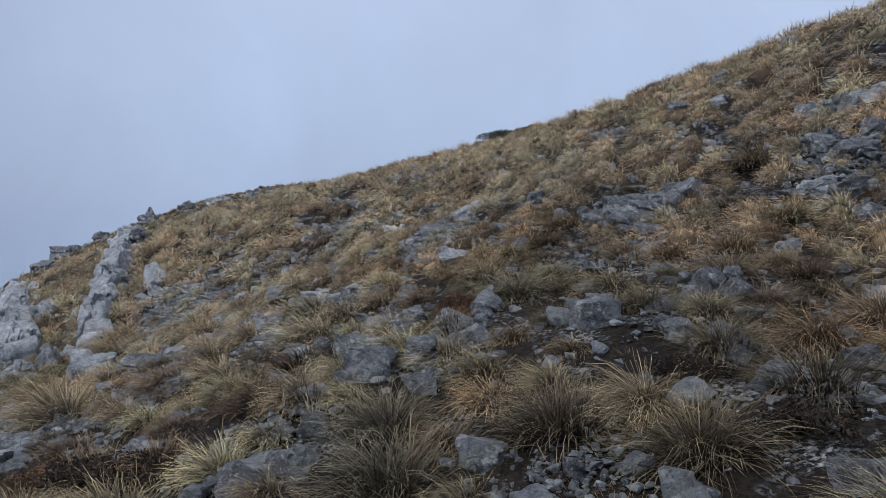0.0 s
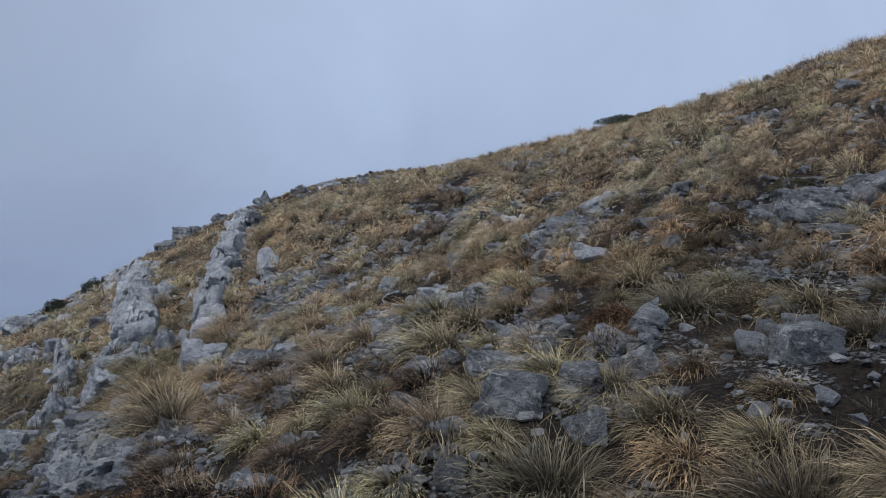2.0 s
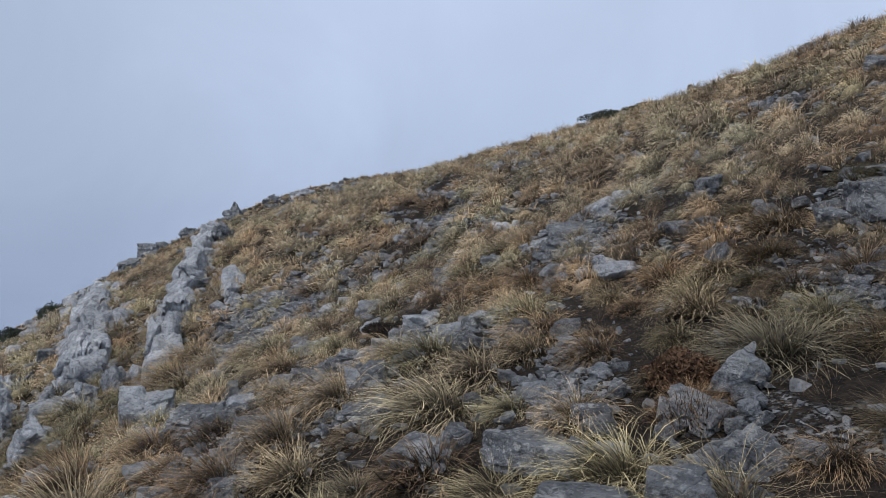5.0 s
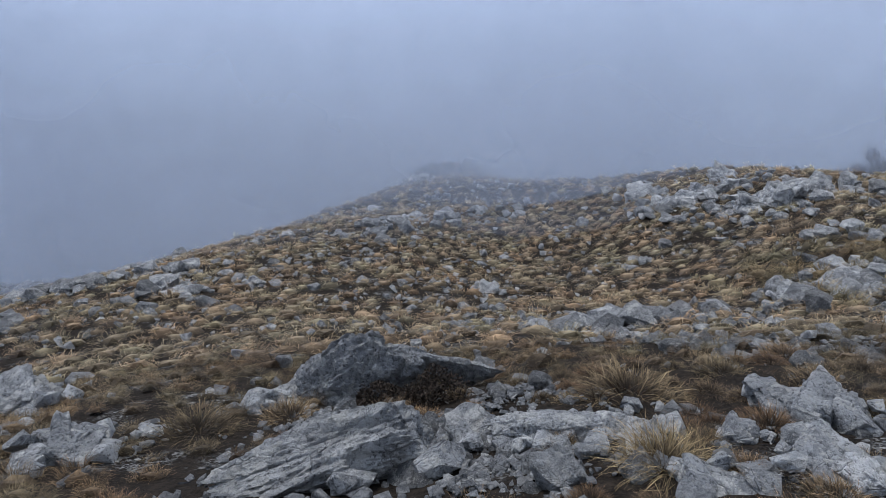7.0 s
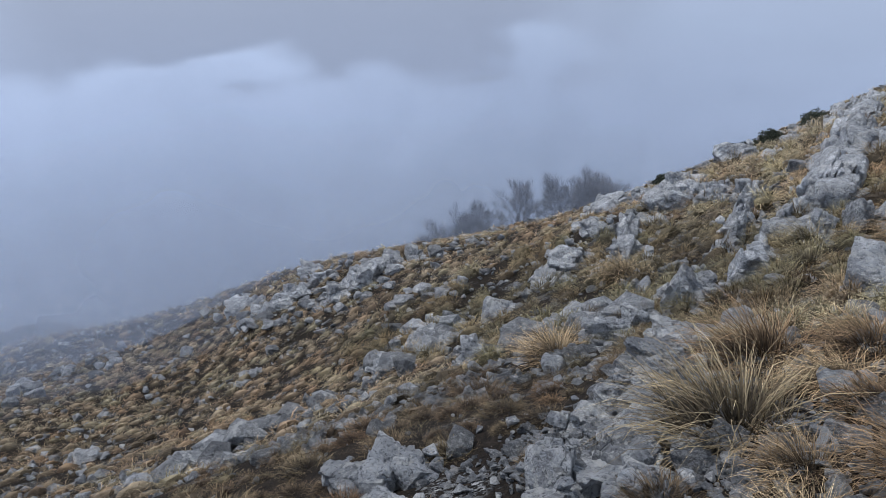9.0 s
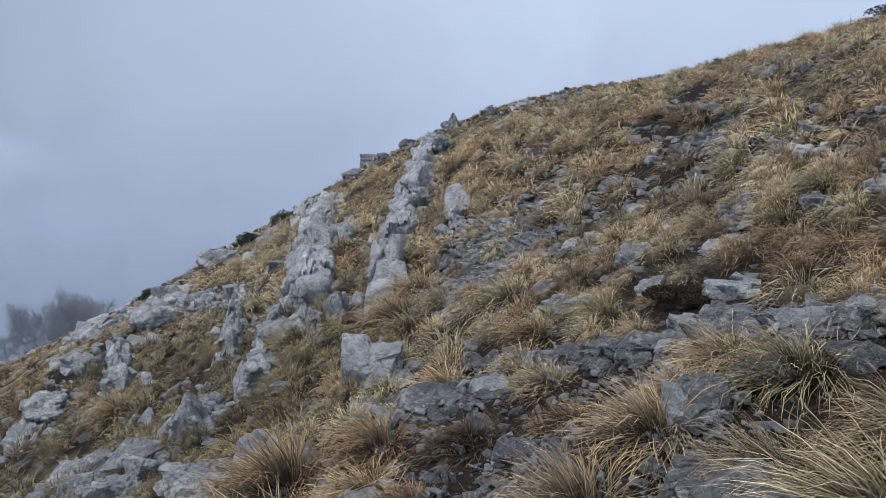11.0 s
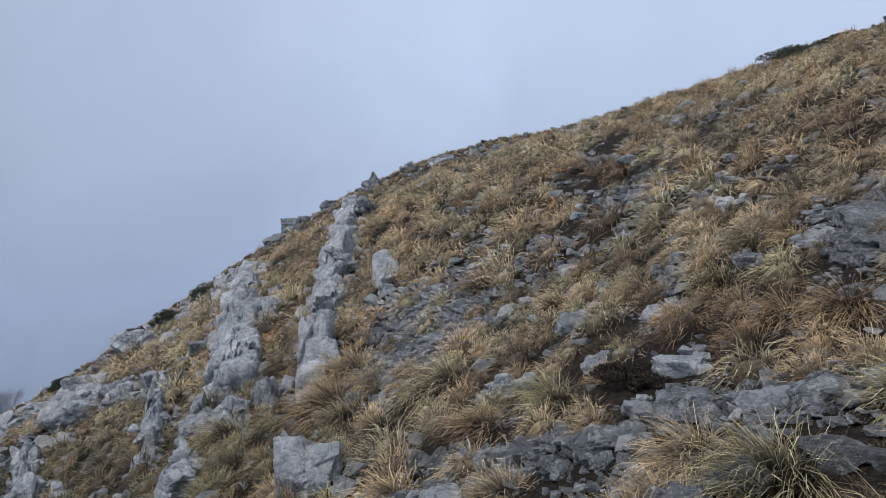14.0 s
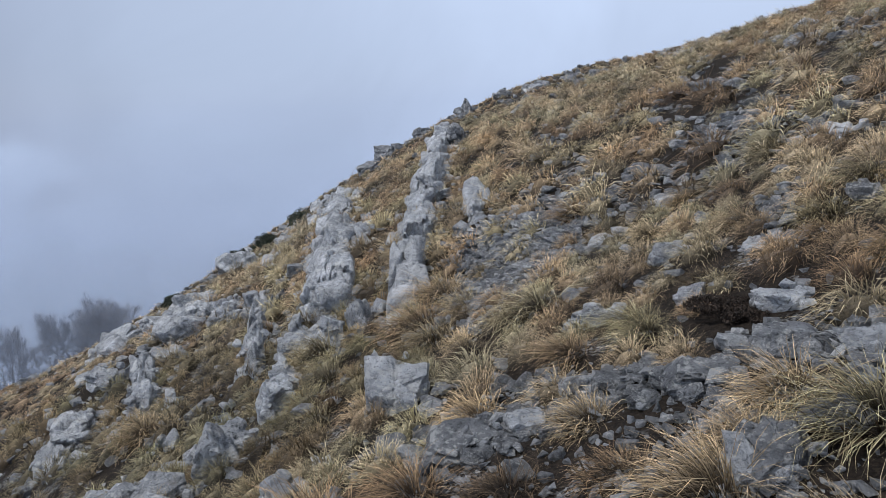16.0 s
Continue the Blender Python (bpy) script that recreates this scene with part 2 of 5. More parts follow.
def limestone(name, light=1.0, per_object=True, karst=0.35):
    """Blue-grey limestone: soft tonal drifts, small dark pits, pale lichen crusts; more karst, more black and white."""
    m, n = material(name)
    where = n.add("ShaderNodeTexCoord").outputs["Object"]
    if per_object:
        chance = n.add("ShaderNodeObjectInfo").outputs["Random"]
    else:
        chance = n.add("ShaderNodeNewGeometry").outputs["Random Per Island"]
    shift = n.math("MULTIPLY", chance, 50.0)
    p = n.add("ShaderNodeVectorMath", {0: where, 1: n.add("ShaderNodeCombineXYZ", {0: shift, 1: shift}).outputs[0]}, operation="ADD").outputs[0]
    broad = n.noise(p, 1.7, 4, 0.6)
    mid = n.noise(p, 9, 5, 0.66)
    fine = n.noise(p, 34, 5, 0.7)
    grit = n.noise(p, 120, 3, 0.7)
    wob = n.add("ShaderNodeTexNoise", {"Vector": p, "Scale": 3.0, "Detail": 3.0}).outputs["Color"]
    bent = n.add("ShaderNodeVectorMath", {0: n.add("ShaderNodeVectorMath", {0: wob, 1: (0.5, 0.5, 0.42)}, operation="MULTIPLY").outputs[0], 1: p}, operation="ADD").outputs[0]
    seam = n.add("ShaderNodeTexVoronoi", {"Vector": bent, "Scale": 2.7}, feature="DISTANCE_TO_EDGE").outputs["Distance"]
    chip = n.add("ShaderNodeTexVoronoi", {"Vector": bent, "Scale": 7.5})
    col = n.ramp(broad, [(0.32, (0.150 * light, 0.156 * light, 0.167 * light)), (0.50, (0.215 * light, 0.222 * light, 0.232 * light)),
                         (0.68, (0.31 * light, 0.312 * light, 0.316 * light))])
    facet = n.ramp(n.add("ShaderNodeSeparateColor", {0: chip.outputs["Color"]}).outputs[0], [(0.0, 0.76), (1.0, 1.20)])
    col = n.mix(1.0, col, facet, "MULTIPLY")
    # grey weathering and black pits
    col = n.mix(n.ramp(mid, [(0.52, 0.0), (0.68, 0.35 + 0.45 * karst)]), col, (0.085 * light, 0.088 * light, 0.095 * light))
    col = n.mix(n.ramp(fine, [(0.57 - 0.04 * karst, 0.0), (0.65, 0.30 + 0.55 * karst)]), col, (0.030 * light, 0.031 * light, 0.034 * light))
    # pale lichen crusts, in patches and in spots
    patch = n.ramp(n.noise(p, 4.2, 6, 0.70), [(0.565 - 0.035 * karst, 0.0), (0.64 - 0.03 * karst, 0.5 + 0.45 * karst)])
    pale = 0.46 + 0.20 * karst
    col = n.mix(patch, col, (pale, pale, pale * 0.98))
    crust = n.math("MULTIPLY", n.ramp(n.noise(p, 27, 4, 0.7), [(0.545, 0.0), (0.60, 1.0)]), n.ramp(n.noise(p, 3.7, 3), [(0.40, 0.0), (0.58, 0.6 + 0.35 * karst)]))
    col = n.mix(crust, col, (0.52, 0.52, 0.505))
    # dark joints
    joint = n.ramp(seam, [(0.003, 1.0), (0.016, 0.0)])
    col = n.mix(n.math("MULTIPLY", joint, n.ramp(n.noise(p, 2.6, 2), [(0.54, 0.0), (0.64, 0.5)])), col, (0.03, 0.029, 0.029))
    rust = n.ramp(n.noise(p, 2.3, 4, 0.65, 0.5), [(0.61, 0.0), (0.76, 0.4)])
    col = n.mix(rust, col, (0.30, 0.25, 0.19))
    tone = n.math("ADD", n.math("MULTIPLY", chance, 0.36 if per_object else 0.75), 0.84 if per_object else 0.58)
    col = n.mix(1.0, col, n.add("ShaderNodeCombineColor", {0: tone, 1: tone, 2: tone}).outputs[0], "MULTIPLY")
    h = n.math("SUBTRACT", n.math("MULTIPLY", grit, 0.22), n.math("ADD", n.math("MULTIPLY", mid, 1.0 + 0.6 * karst), n.math("MULTIPLY", fine, 0.8 + 0.4 * karst)))
    h = n.math("SUBTRACT", h, n.math("ADD", n.math("MULTIPLY", chip.outputs["Distance"], 0.8), n.math("MULTIPLY", joint, 0.3)))
    finish(n, col, 0.9, h, 1.0, 0.07, 0.2)
    return m


def straw(name, green=0.0, rust=0.0, root=0.6, warm=0.0, light=1.22, singly=False, even=0.0):
    """Dry grass: fine blades much alike, brown at the root with shade painted in, paler at the tip; clump differs from
    clump, drift from drift.
    """
    m, n = material(name)
    where = n.add("ShaderNodeNewGeometry")
    r = where.outputs["Random Per Island"]
    along = n.add("ShaderNodeAttribute", attribute_name="along").outputs["Fac"]
    if singly:
        tone = n.add("ShaderNodeObjectInfo").outputs["Random"]
    else:
        tone = n.add("ShaderNodeAttribute", attribute_name="tone").outputs["Fac"]
        tone = n.math("ADD", n.math("MULTIPLY", tone, 1.0 - even), 0.5 * even)
    if not singly:
        r = n.math("ADD", n.math("MULTIPLY", r, 0.72), 0.12)
    col = n.ramp(r, [(0.0, (0.075 * light, 0.062 * light, 0.046 * light)), (0.42, (0.270 * light, 0.228 * light, 0.170 * light)),
                     (0.82, (0.455 * light, 0.392 * light, 0.300 * light)), (1.0, (0.68 * light, 0.605 * light, 0.480 * light))])
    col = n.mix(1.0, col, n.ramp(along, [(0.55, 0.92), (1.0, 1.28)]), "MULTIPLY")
    # brown root taken to near black: shade between the blades, put into the colour
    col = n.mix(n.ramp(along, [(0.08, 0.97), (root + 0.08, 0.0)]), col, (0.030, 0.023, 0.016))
    col = n.mix(1.0, col, n.ramp(tone, [(0.0, (0.60, 0.56, 0.52) if singly else (0.45, 0.41, 0.38)), (0.30, (0.80, 0.77, 0.73)), (0.65, (1.05, 1.03, 0.98)), (1.0, (1.36, 1.34, 1.24))]), "MULTIPLY")
    hue = n.math("FRACT", n.math("MULTIPLY", tone, 7.31))
    col = n.mix(1.0, col, n.ramp(hue, [(0.0, (1.08, 0.93, 0.80)), (0.4, (1.02, 0.98, 0.92)), (0.75, (0.96, 1.0, 0.94)), (1.0, (0.94, 1.0, 0.88))]), "MULTIPLY")
    drift = n.noise(where.outputs["Position"], 0.16, 3, 0.6)
    col = n.mix(n.ramp(drift, [(0.40, 0.0), (0.58, 0.5)]), col, n.mix(1.0, col, (1.06, 0.92, 0.80), "MULTIPLY"))
    if warm:
        col = n.mix(warm, col, n.mix(1.0, col, (1.02, 0.92, 0.68), "MULTIPLY"))
    if green:
        col = n.mix(green, col, n.mix(1.0, col, (0.80, 0.83, 0.69), "MULTIPLY"))
    if rust:
        col = n.mix(rust, col, n.mix(1.0, col, (0.80, 0.68, 0.58), "MULTIPLY"))
    # matted fibre
    fibre = n.noise(where.outputs["Position"], 55, 3, 0.7)
    col = n.mix(1.0, col, n.ramp(fibre, [(0.34, 0.66), (0.66, 1.32)]), "MULTIPLY")
    relief = n.add("ShaderNodeBump", {"Height": fibre, "Strength": 0.6, "Distance": 0.02}).outputs[0]
    d = n.add("ShaderNodeBsdfPrincipled", {"Base Color": col, "Roughness": 0.65, "Specular IOR Level": 0.3, "Normal": relief})
    t = n.add("ShaderNodeBsdfTranslucent", {"Color": col})
    s = n.add("ShaderNodeMixShader", {0: 0.12, 1: d.outputs[0], 2: t.outputs[0]})
    n.add("ShaderNodeOutputMaterial", {"Surface": s.outputs[0]})
    return m


def plain_stuff(name, dark, light, scale, rough=0.85):
    m, n = material(name)
    p = n.add("ShaderNodeTexCoord").outputs["Object"]
    r = n.add("ShaderNodeNewGeometry").outputs["Random Per Island"]
    f = n.math("ADD", n.math("MULTIPLY", n.noise(p, scale, 4), 0.6), n.math("MULTIPLY", r, 0.4))
    finish(n, n.ramp(f, [(0.25, dark), (0.75, light)]), rough, n.noise(p, scale * 8, 3), 0.4, 0.01)
    return m


def soil():
    m, n = material("stony_soil")
    p = n.add("ShaderNodeNewGeometry").outputs["Position"]
    broad, mid, fine = n.noise(p, 0.35, 4), n.noise(p, 1.6, 5, 0.6), n.noise(p, 14, 5, 0.65)
    col = n.ramp(fine, [(0.32, (0.005, 0.0042, 0.0036)), (0.52, (0.014, 0.011, 0.009)), (0.72, (0.040, 0.031, 0.024))])
    litter = n.ramp(n.noise(p, 45, 4, 0.75), [(0.48, 0.0), (0.60, 0.8)])
    col = n.mix(litter, col, (0.034, 0.026, 0.019))
    chip = n.add("ShaderNodeTexVoronoi", {"Vector": p, "Scale": 26.0})
    grey = n.ramp(n.add("ShaderNodeSeparateColor", {0: chip.outputs["Color"]}).outputs[0], [(0.0, (0.08, 0.08, 0.085)), (1.0, (0.42, 0.42, 0.41))])
    gravel = n.math("MULTIPLY", n.ramp(mid, [(0.55, 0.0), (0.64, 1.0)]), n.ramp(n.noise(p, 30, 4, 0.7), [(0.46, 0.0), (0.54, 1.0)]))
    col = n.mix(gravel, col, grey)
    h = n.math("ADD", n.math("MULTIPLY", fine, 0.7), n.math("MULTIPLY", gravel, 0.6))
    finish(n, col, 0.95, h, 1.0, 0.05, 0.12)
    return m


ROCK = limestone("grey_limestone", 1.0, True, 0.5)
PALE_ROCK = limestone("pale_limestone", 2.15, True, 0.65)
KARST = limestone("pitted_limestone", 2.05, True, 1.0)
WHITE_ROCK = limestone("bone_pale_limestone", 2.6, True, 0.0)
SCREE = limestone("limestone_chips", 1.15, False)
PALE_SCREE = limestone("bleached_limestone_stones", 1.3, False, 0.6)
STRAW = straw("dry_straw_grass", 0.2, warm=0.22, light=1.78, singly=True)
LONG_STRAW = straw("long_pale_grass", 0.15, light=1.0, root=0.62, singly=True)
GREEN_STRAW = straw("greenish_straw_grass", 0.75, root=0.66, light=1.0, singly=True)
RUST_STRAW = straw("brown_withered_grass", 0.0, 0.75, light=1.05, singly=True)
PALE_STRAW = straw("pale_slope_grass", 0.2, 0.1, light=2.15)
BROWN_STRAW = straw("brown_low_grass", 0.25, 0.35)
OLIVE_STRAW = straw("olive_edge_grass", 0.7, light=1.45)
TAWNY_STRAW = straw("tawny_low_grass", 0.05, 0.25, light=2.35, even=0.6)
SOIL = soil()
HEATH = plain_stuff("dark_brown_heath", (0.010, 0.008, 0.006), (0.055, 0.038, 0.028), 6)
RUST_HEATH = plain_stuff("rust_brown_heath", (0.05, 0.028, 0.016), (0.17, 0.095, 0.05), 6)
JUNIPER = plain_stuff("dark_green_juniper", (0.025, 0.030, 0.022), (0.085, 0.095, 0.065), 8)
BARK = plain_stuff("grey_brown_bark", (0.09, 0.082, 0.082), (0.20, 0.185, 0.18), 3)
DEADWOOD = plain_stuff("bleached_dead_wood", (0.20, 0.18, 0.16), (0.48, 0.45, 0.41), 9)


def part(name, me, mat, parent=None, label=""):
    ob = new(name, me)
    me.materials.clear()
    me.materials.append(mat)
    if parent is not None:
        ob.parent = parent
    return tagged(ob, label)


# ---- ground sheet: fine near the path, coarse towards the horizon ----
def build_ground():
    k = np.linspace(-1, 1, 290)
    gx = -4 + 9.0 * np.sinh(k * 5.3)
    gy = 10 + 9.0 * np.sinh(k * 5.3)
    X, Y = np.meshgrid(gx, gy, indexing="ij")
    Z = ground_z(X, Y)
    n = len(k)
    idx = np.arange(n * n).reshape(n, n)
    quads = np.stack([idx[:-1, :-1], idx[1:, :-1], idx[1:, 1:], idx[:-1, 1:]], -1).reshape(-1, 4)
    me = mesh_from("ground", np.stack([X, Y, Z], -1).reshape(-1, 3), quads, True)
    return tagged(part("ground", me, SOIL), "steep stony hillside of brown soil, litter and gravel", "ground", kind="structure")


build_ground()

# ---- rocks ----
BALLS = {}


def ball(level):
    if level not in BALLS:
        bm = bmesh.new()
        bmesh.ops.create_icosphere(bm, subdivisions=level, radius=1.0)
        v = np.array([p.co[:] for p in bm.verts])
        f = np.array([[q.index for q in p.verts] for p in bm.faces])
        bm.free()
        BALLS[level] = (v, f)
    return BALLS[level]


def rock_shape(rng, level, sides=7, rough=0.034, blocks=0, layered=1.0, cut=(0.95, 1.35), worn=20, square=0.17, twist=0.45):
    """A broken block round the origin: bedding and joint planes, corners struck off, split into stepped pieces, then roughened."""
    v, f = ball(level)
    turn = np.array(Euler(rng.uniform(-twist, twist, 3)).to_matrix())
    normals, far = [], []
    for k in range(3):
        for s in (-1, 1):
            n = rng.normal(0, square, 3)
            n[k] += s
            normals.append(n / np.linalg.norm(n))
            far.append(rng.uniform(0.74, 1.0))
    for _ in range(sides):
        n = rng.normal(size=3)
        normals.append(n / np.linalg.norm(n))
        far.append(rng.uniform(*cut))
    q = np.maximum(0, v @ (np.array(normals) @ turn).T) / np.array(far)
    v = v / (q ** worn).sum(1)[:, None] ** (1.0 / worn)
    # joint-bounded pieces, each set back and tilted a little its own way; then smaller chips on them
    for pieces, back, tilt, crack_deep in ((blocks, 0.12, 0.11, 0.08), (4 * blocks if level > 4 else 0, 0.03, 0.08, 0.025)):
        if pieces < 2:
            continue
        warp = 0.07 * np.stack([noise3(v * 3 + k * 9.1) for k in range(3)], -1)
        seeds = rng.normal(size=(pieces, 3))
        seeds *= (rng.uniform(0.7, 1.15, pieces) / np.linalg.norm(seeds, axis=1))[:, None]
        scale = np.array([1.0, 1.0, layered])
        apart = np.sqrt((((v + warp)[:, None, :] - seeds[None]) * scale) ** 2 @ np.ones(3))
        near = np.argmin(apart, axis=1)
        two = np.partition(apart, 1, axis=1)[:, :2]
        crack = np.exp(-(two[:, 1] - two[:, 0]) / 0.04)
        slope = rng.normal(0, tilt, (pieces, 3))
        v = v * (1 + rng.uniform(-back, 0.3 * back, pieces)[near] + ((v - seeds[near]) * slope[near]).sum(1) - crack_deep * crack)[:, None]
    o = rng.uniform(0, 30, 3)
    r = 1 + rough * noise3(v * 1.9 + o) + rough * 0.7 * noise3(v * 5 + o)
    if level > 3:
        r = r - rough * 0.9 * np.abs(noise3(v * (9, 9, 15) + o)) + rough * 0.5 * noise3(v * 22 + o)
    return v * r[:, None], f


def chip_shape(r, corners):
    """A sharp-edged chip of stone: the hull of a few corners."""
    bm = bmesh.new()
    p = r.normal(size=(corners, 3))
    p /= np.linalg.norm(p, axis=1)[:, None]
    p = np.sign(p) * np.abs(p) ** 0.7 * r.uniform(0.8, 1.1, (corners, 1))
    for q in p:
        bm.verts.new(q)
    bmesh.ops.convex_hull(bm, input=bm.verts)
    loose = [q for q in bm.verts if not q.link_faces]
    bmesh.ops.delete(bm, geom=loose, context="VERTS")
    bm.verts.index_update()
    v = np.array([q.co[:] for q in bm.verts])
    f = np.array([[q.index for q in p.verts] for p in bm.faces])
    bm.free()
    return v, f


def rock(x, y, w, h, rng, level=4, name="rock", label="", mat=None, group="limestone rocks on the slope", depth=None, lean=None, yaw=None, rise=0.85, boxy=False):
    if boxy:
        v, f = rock_shape(rng, level, 4, 0.045, 3, 1.0, (1.15, 1.4), 34, 0.08, 0.12)
        yaw, lean = rng.uniform(-0.2, 0.2), rng.uniform(-0.06, 0.06, 2)
    else:
        v, f = rock_shape(rng, level, rng.randint(4, 9), 0.075 if mat is KARST else 0.036, rng.randint(8, 22), rng.choice([1.0, 1.6, 3.0]))
    depth = depth or w * rng.uniform(0.7, 1.1)
    tall = max(h, 0.3 * w) * 1.5
    v = (v - (v.max(0) + v.min(0)) / 2) / (v.max(0) - v.min(0)) * np.array([w, depth, tall]) * (0.86 if mat is KARST else 0.92)
    a = rng.uniform(-0.6, 0.6) if yaw is None else yaw
    lean = rng.uniform(-0.22, 0.22, 2) if lean is None else lean
    v = v @ np.array(Euler((lean[0], lean[1], a)).to_matrix()).T
    me = mesh_from(name, v, f, True)
    me.set_sharp_from_angle(angle=radians(32))
    ob = part(name, me, mat or ROCK)
    ob.location = (x, y, float(ground_z(x, y)) + rise * h - tall * 0.5)
    # blocks split off along the joints, leaning on the main mass
    for _ in range(rng.randint(6, 12) if w > 0.35 and not boxy else rng.randint(1, 4)):
        k, ang = w * rng.uniform(0.14, 0.40), rng.uniform(0, 6.28)
        bv, bf = chip_shape(rng, rng.randint(12, 20))
        bv = bv / (bv.max(0) - bv.min(0)) * np.array([k, k * rng.uniform(0.6, 1.0), min(k, tall) * rng.uniform(0.45, 0.9)])
        bv = bv @ np.array(Euler((rng.uniform(-0.4, 0.4), rng.uniform(-0.4, 0.4), a + rng.uniform(-0.5, 0.5))).to_matrix()).T
        out = rng.uniform(0.36, 0.56)
        bx, by = out * w * math.cos(ang), out * depth * math.sin(ang)
        block = part("block", mesh_from("block", bv, bf), mat or ROCK, ob)
        drop = float(ground_z(x + bx, y + by)) - ob.location.z
        block.location = (bx, by, drop + rng.uniform(-0.02, 0.45) * h)
    return tagged(ob, label or "weathered grey limestone rock half sunk in the slope", "rock", group)


PATH_ROCKS = (
    (-0.50, 4.98, 0.50, 0.34), (-0.15, 4.98, 0.30, 0.30), (1.11, 5.19, 0.44, 0.30), (2.13, 5.69, 0.39, 0.29), (0.20, 3.58, 0.33, 0.22), (1.02, 2.85, 0.29, 0.18),
    (1.55, 4.68, 0.28, 0.14), (-1.63, 6.81, 0.45, 0.28), (1.81, 3.80, 0.31, 0.20), (1.65, 2.75, 0.29, 0.20), (-1.04, 3.70, 0.35, 0.29),
    (-0.81, 3.87, 0.30, 0.20), (-1.87, 4.41, 0.36, 0.18), (-2.34, 6.23, 0.27, 0.19), (-1.90, 5.09, 0.24, 0.14), (-1.72, 6.97, 0.40, 0.13),
    (0.26, 5.44, 0.44, 0.17), (-1.18, 6.09, 0.41, 0.16), (-0.58, 5.74, 0.56, 0.15), (0.19, 5.79, 0.43, 0.15), (-1.79, 7.58, 0.39, 0.28),
    (-2.20, 8.61, 0.43, 0.24), (-0.20, 6.23, 0.13, 0.14), (-0.79, 6.97, 0.15, 0.08),
)
SLOPE_ROCKS = (
    (2.32, 8.51, 1.04, 0.35), (2.86, 8.74, 0.51, 0.29), (4.79, 9.18, 0.57, 0.29), (5.01, 8.81, 0.64, 0.30), (5.46, 9.17, 0.51, 0.30),
    (5.38, 10.67, 0.57, 0.27), (5.70, 10.50, 0.67, 0.29), (6.11, 10.50, 0.58, 0.29), (4.22, 8.07, 0.43, 0.27), (4.37, 7.76, 0.56, 0.27),
    (4.30, 7.17, 0.40, 0.23), (-0.04, 11.47, 0.75, 0.27), (0.32, 11.99, 0.65, 0.36), (-0.25, 10.86, 0.57, 0.22), (0.12, 9.09, 0.55, 0.20),
    (0.83, 9.93, 0.34, 0.20), (1.38, 10.89, 0.39, 0.33), (-1.20, 15.06, 0.40, 0.15), (-1.72, 8.93, 0.43, 0.22), (3.09, 6.41, 0.25, 0.14),
    (4.86, 12.82, 0.44, 0.24), (3.18, 16.61, 0.61, 0.28), (5.83, 20.00, 0.88, 0.44), (4.42, 13.45, 0.56, 0.38), (-3.13, 21.59, 0.86, 0.31),
)
LOWER_ROCKS = (
    (-4.81, 9.73, 0.70, 0.62), (-7.07, 10.90, 0.55, 0.69), (-6.79, 9.53, 0.51, 0.77), (-3.58, 8.38, 0.56, 0.24), (-4.12, 8.53, 0.35, 0.22),
    (-3.22, 8.59, 0.36, 0.20), (-1.87, 7.55, 0.32, 0.22), (-2.15, 8.61, 0.52, 0.20), (-1.92, 8.87, 0.25, 0.17), (-1.75, 9.72, 0.40, 0.20),
    (-2.37, 10.31, 0.30, 0.22), (-3.11, 14.42, 0.33, 0.23), (-1.90, 11.20, 0.34, 0.14), (-3.21, 10.53, 0.48, 0.29), (-1.01, 8.64, 0.47, 0.20),
    (-1.31, 8.74, 0.41, 0.17), (-0.47, 11.59, 0.41, 0.24), (-1.09, 11.57, 0.35, 0.18), (-5.04, 8.38, 0.38, 0.33), (-1.74, 7.50, 0.17, 0.10),
    (-3.77, 13.63, 0.46, 0.19), (-2.71, 11.85, 0.43, 0.22),
)
CRAG_ROCKS = (
    (-15.97, 39.34, 1.35, 1.35), (-12.01, 28.46, 1.14, 1.25), (-19.39, 36.59, 1.75, 1.02), (-18.71, 33.66, 1.35, 0.67), (-18.77, 39.32, 1.23, 0.77),
)
EDGE_ROCKS = (
    (-9.36, 13.31, 0.38, 1.09), (-9.15, 12.72, 0.38, 0.57), (-14.81, 17.89, 1.08, 0.77), (-14.95, 17.25, 1.22, 0.84), (-11.96, 13.26, 0.63, 0.86),
    (-15.12, 15.20, 1.01, 0.72), (-13.37, 12.77, 1.10, 0.74), (-17.85, 19.07, 1.08, 0.63), (-13.78, 17.57, 0.73, 0.73), (-11.60, 16.55, 0.52, 0.52),
    (-14.46, 17.16, 0.90, 0.75), (-13.97, 15.88, 0.84, 0.56), (-12.63, 13.93, 0.43, 0.42), (-16.47, 15.69, 0.70, 0.44), (-9.99, 14.02, 0.54, 0.97),
    (-6.67, 8.48, 0.71, 0.53), (-8.79, 7.95, 0.52, 0.44), (-13.27, 9.14, 0.68, 0.34), (-22.72, 11.52, 1.14, 0.95), (-25.66, 10.94, 0.85, 0.64),
    (-15.55, 43.48, 0.98, 0.72), (-12.25, 39.21, 1.15, 0.52), (-10.86, 41.14, 0.84, 0.39),
)
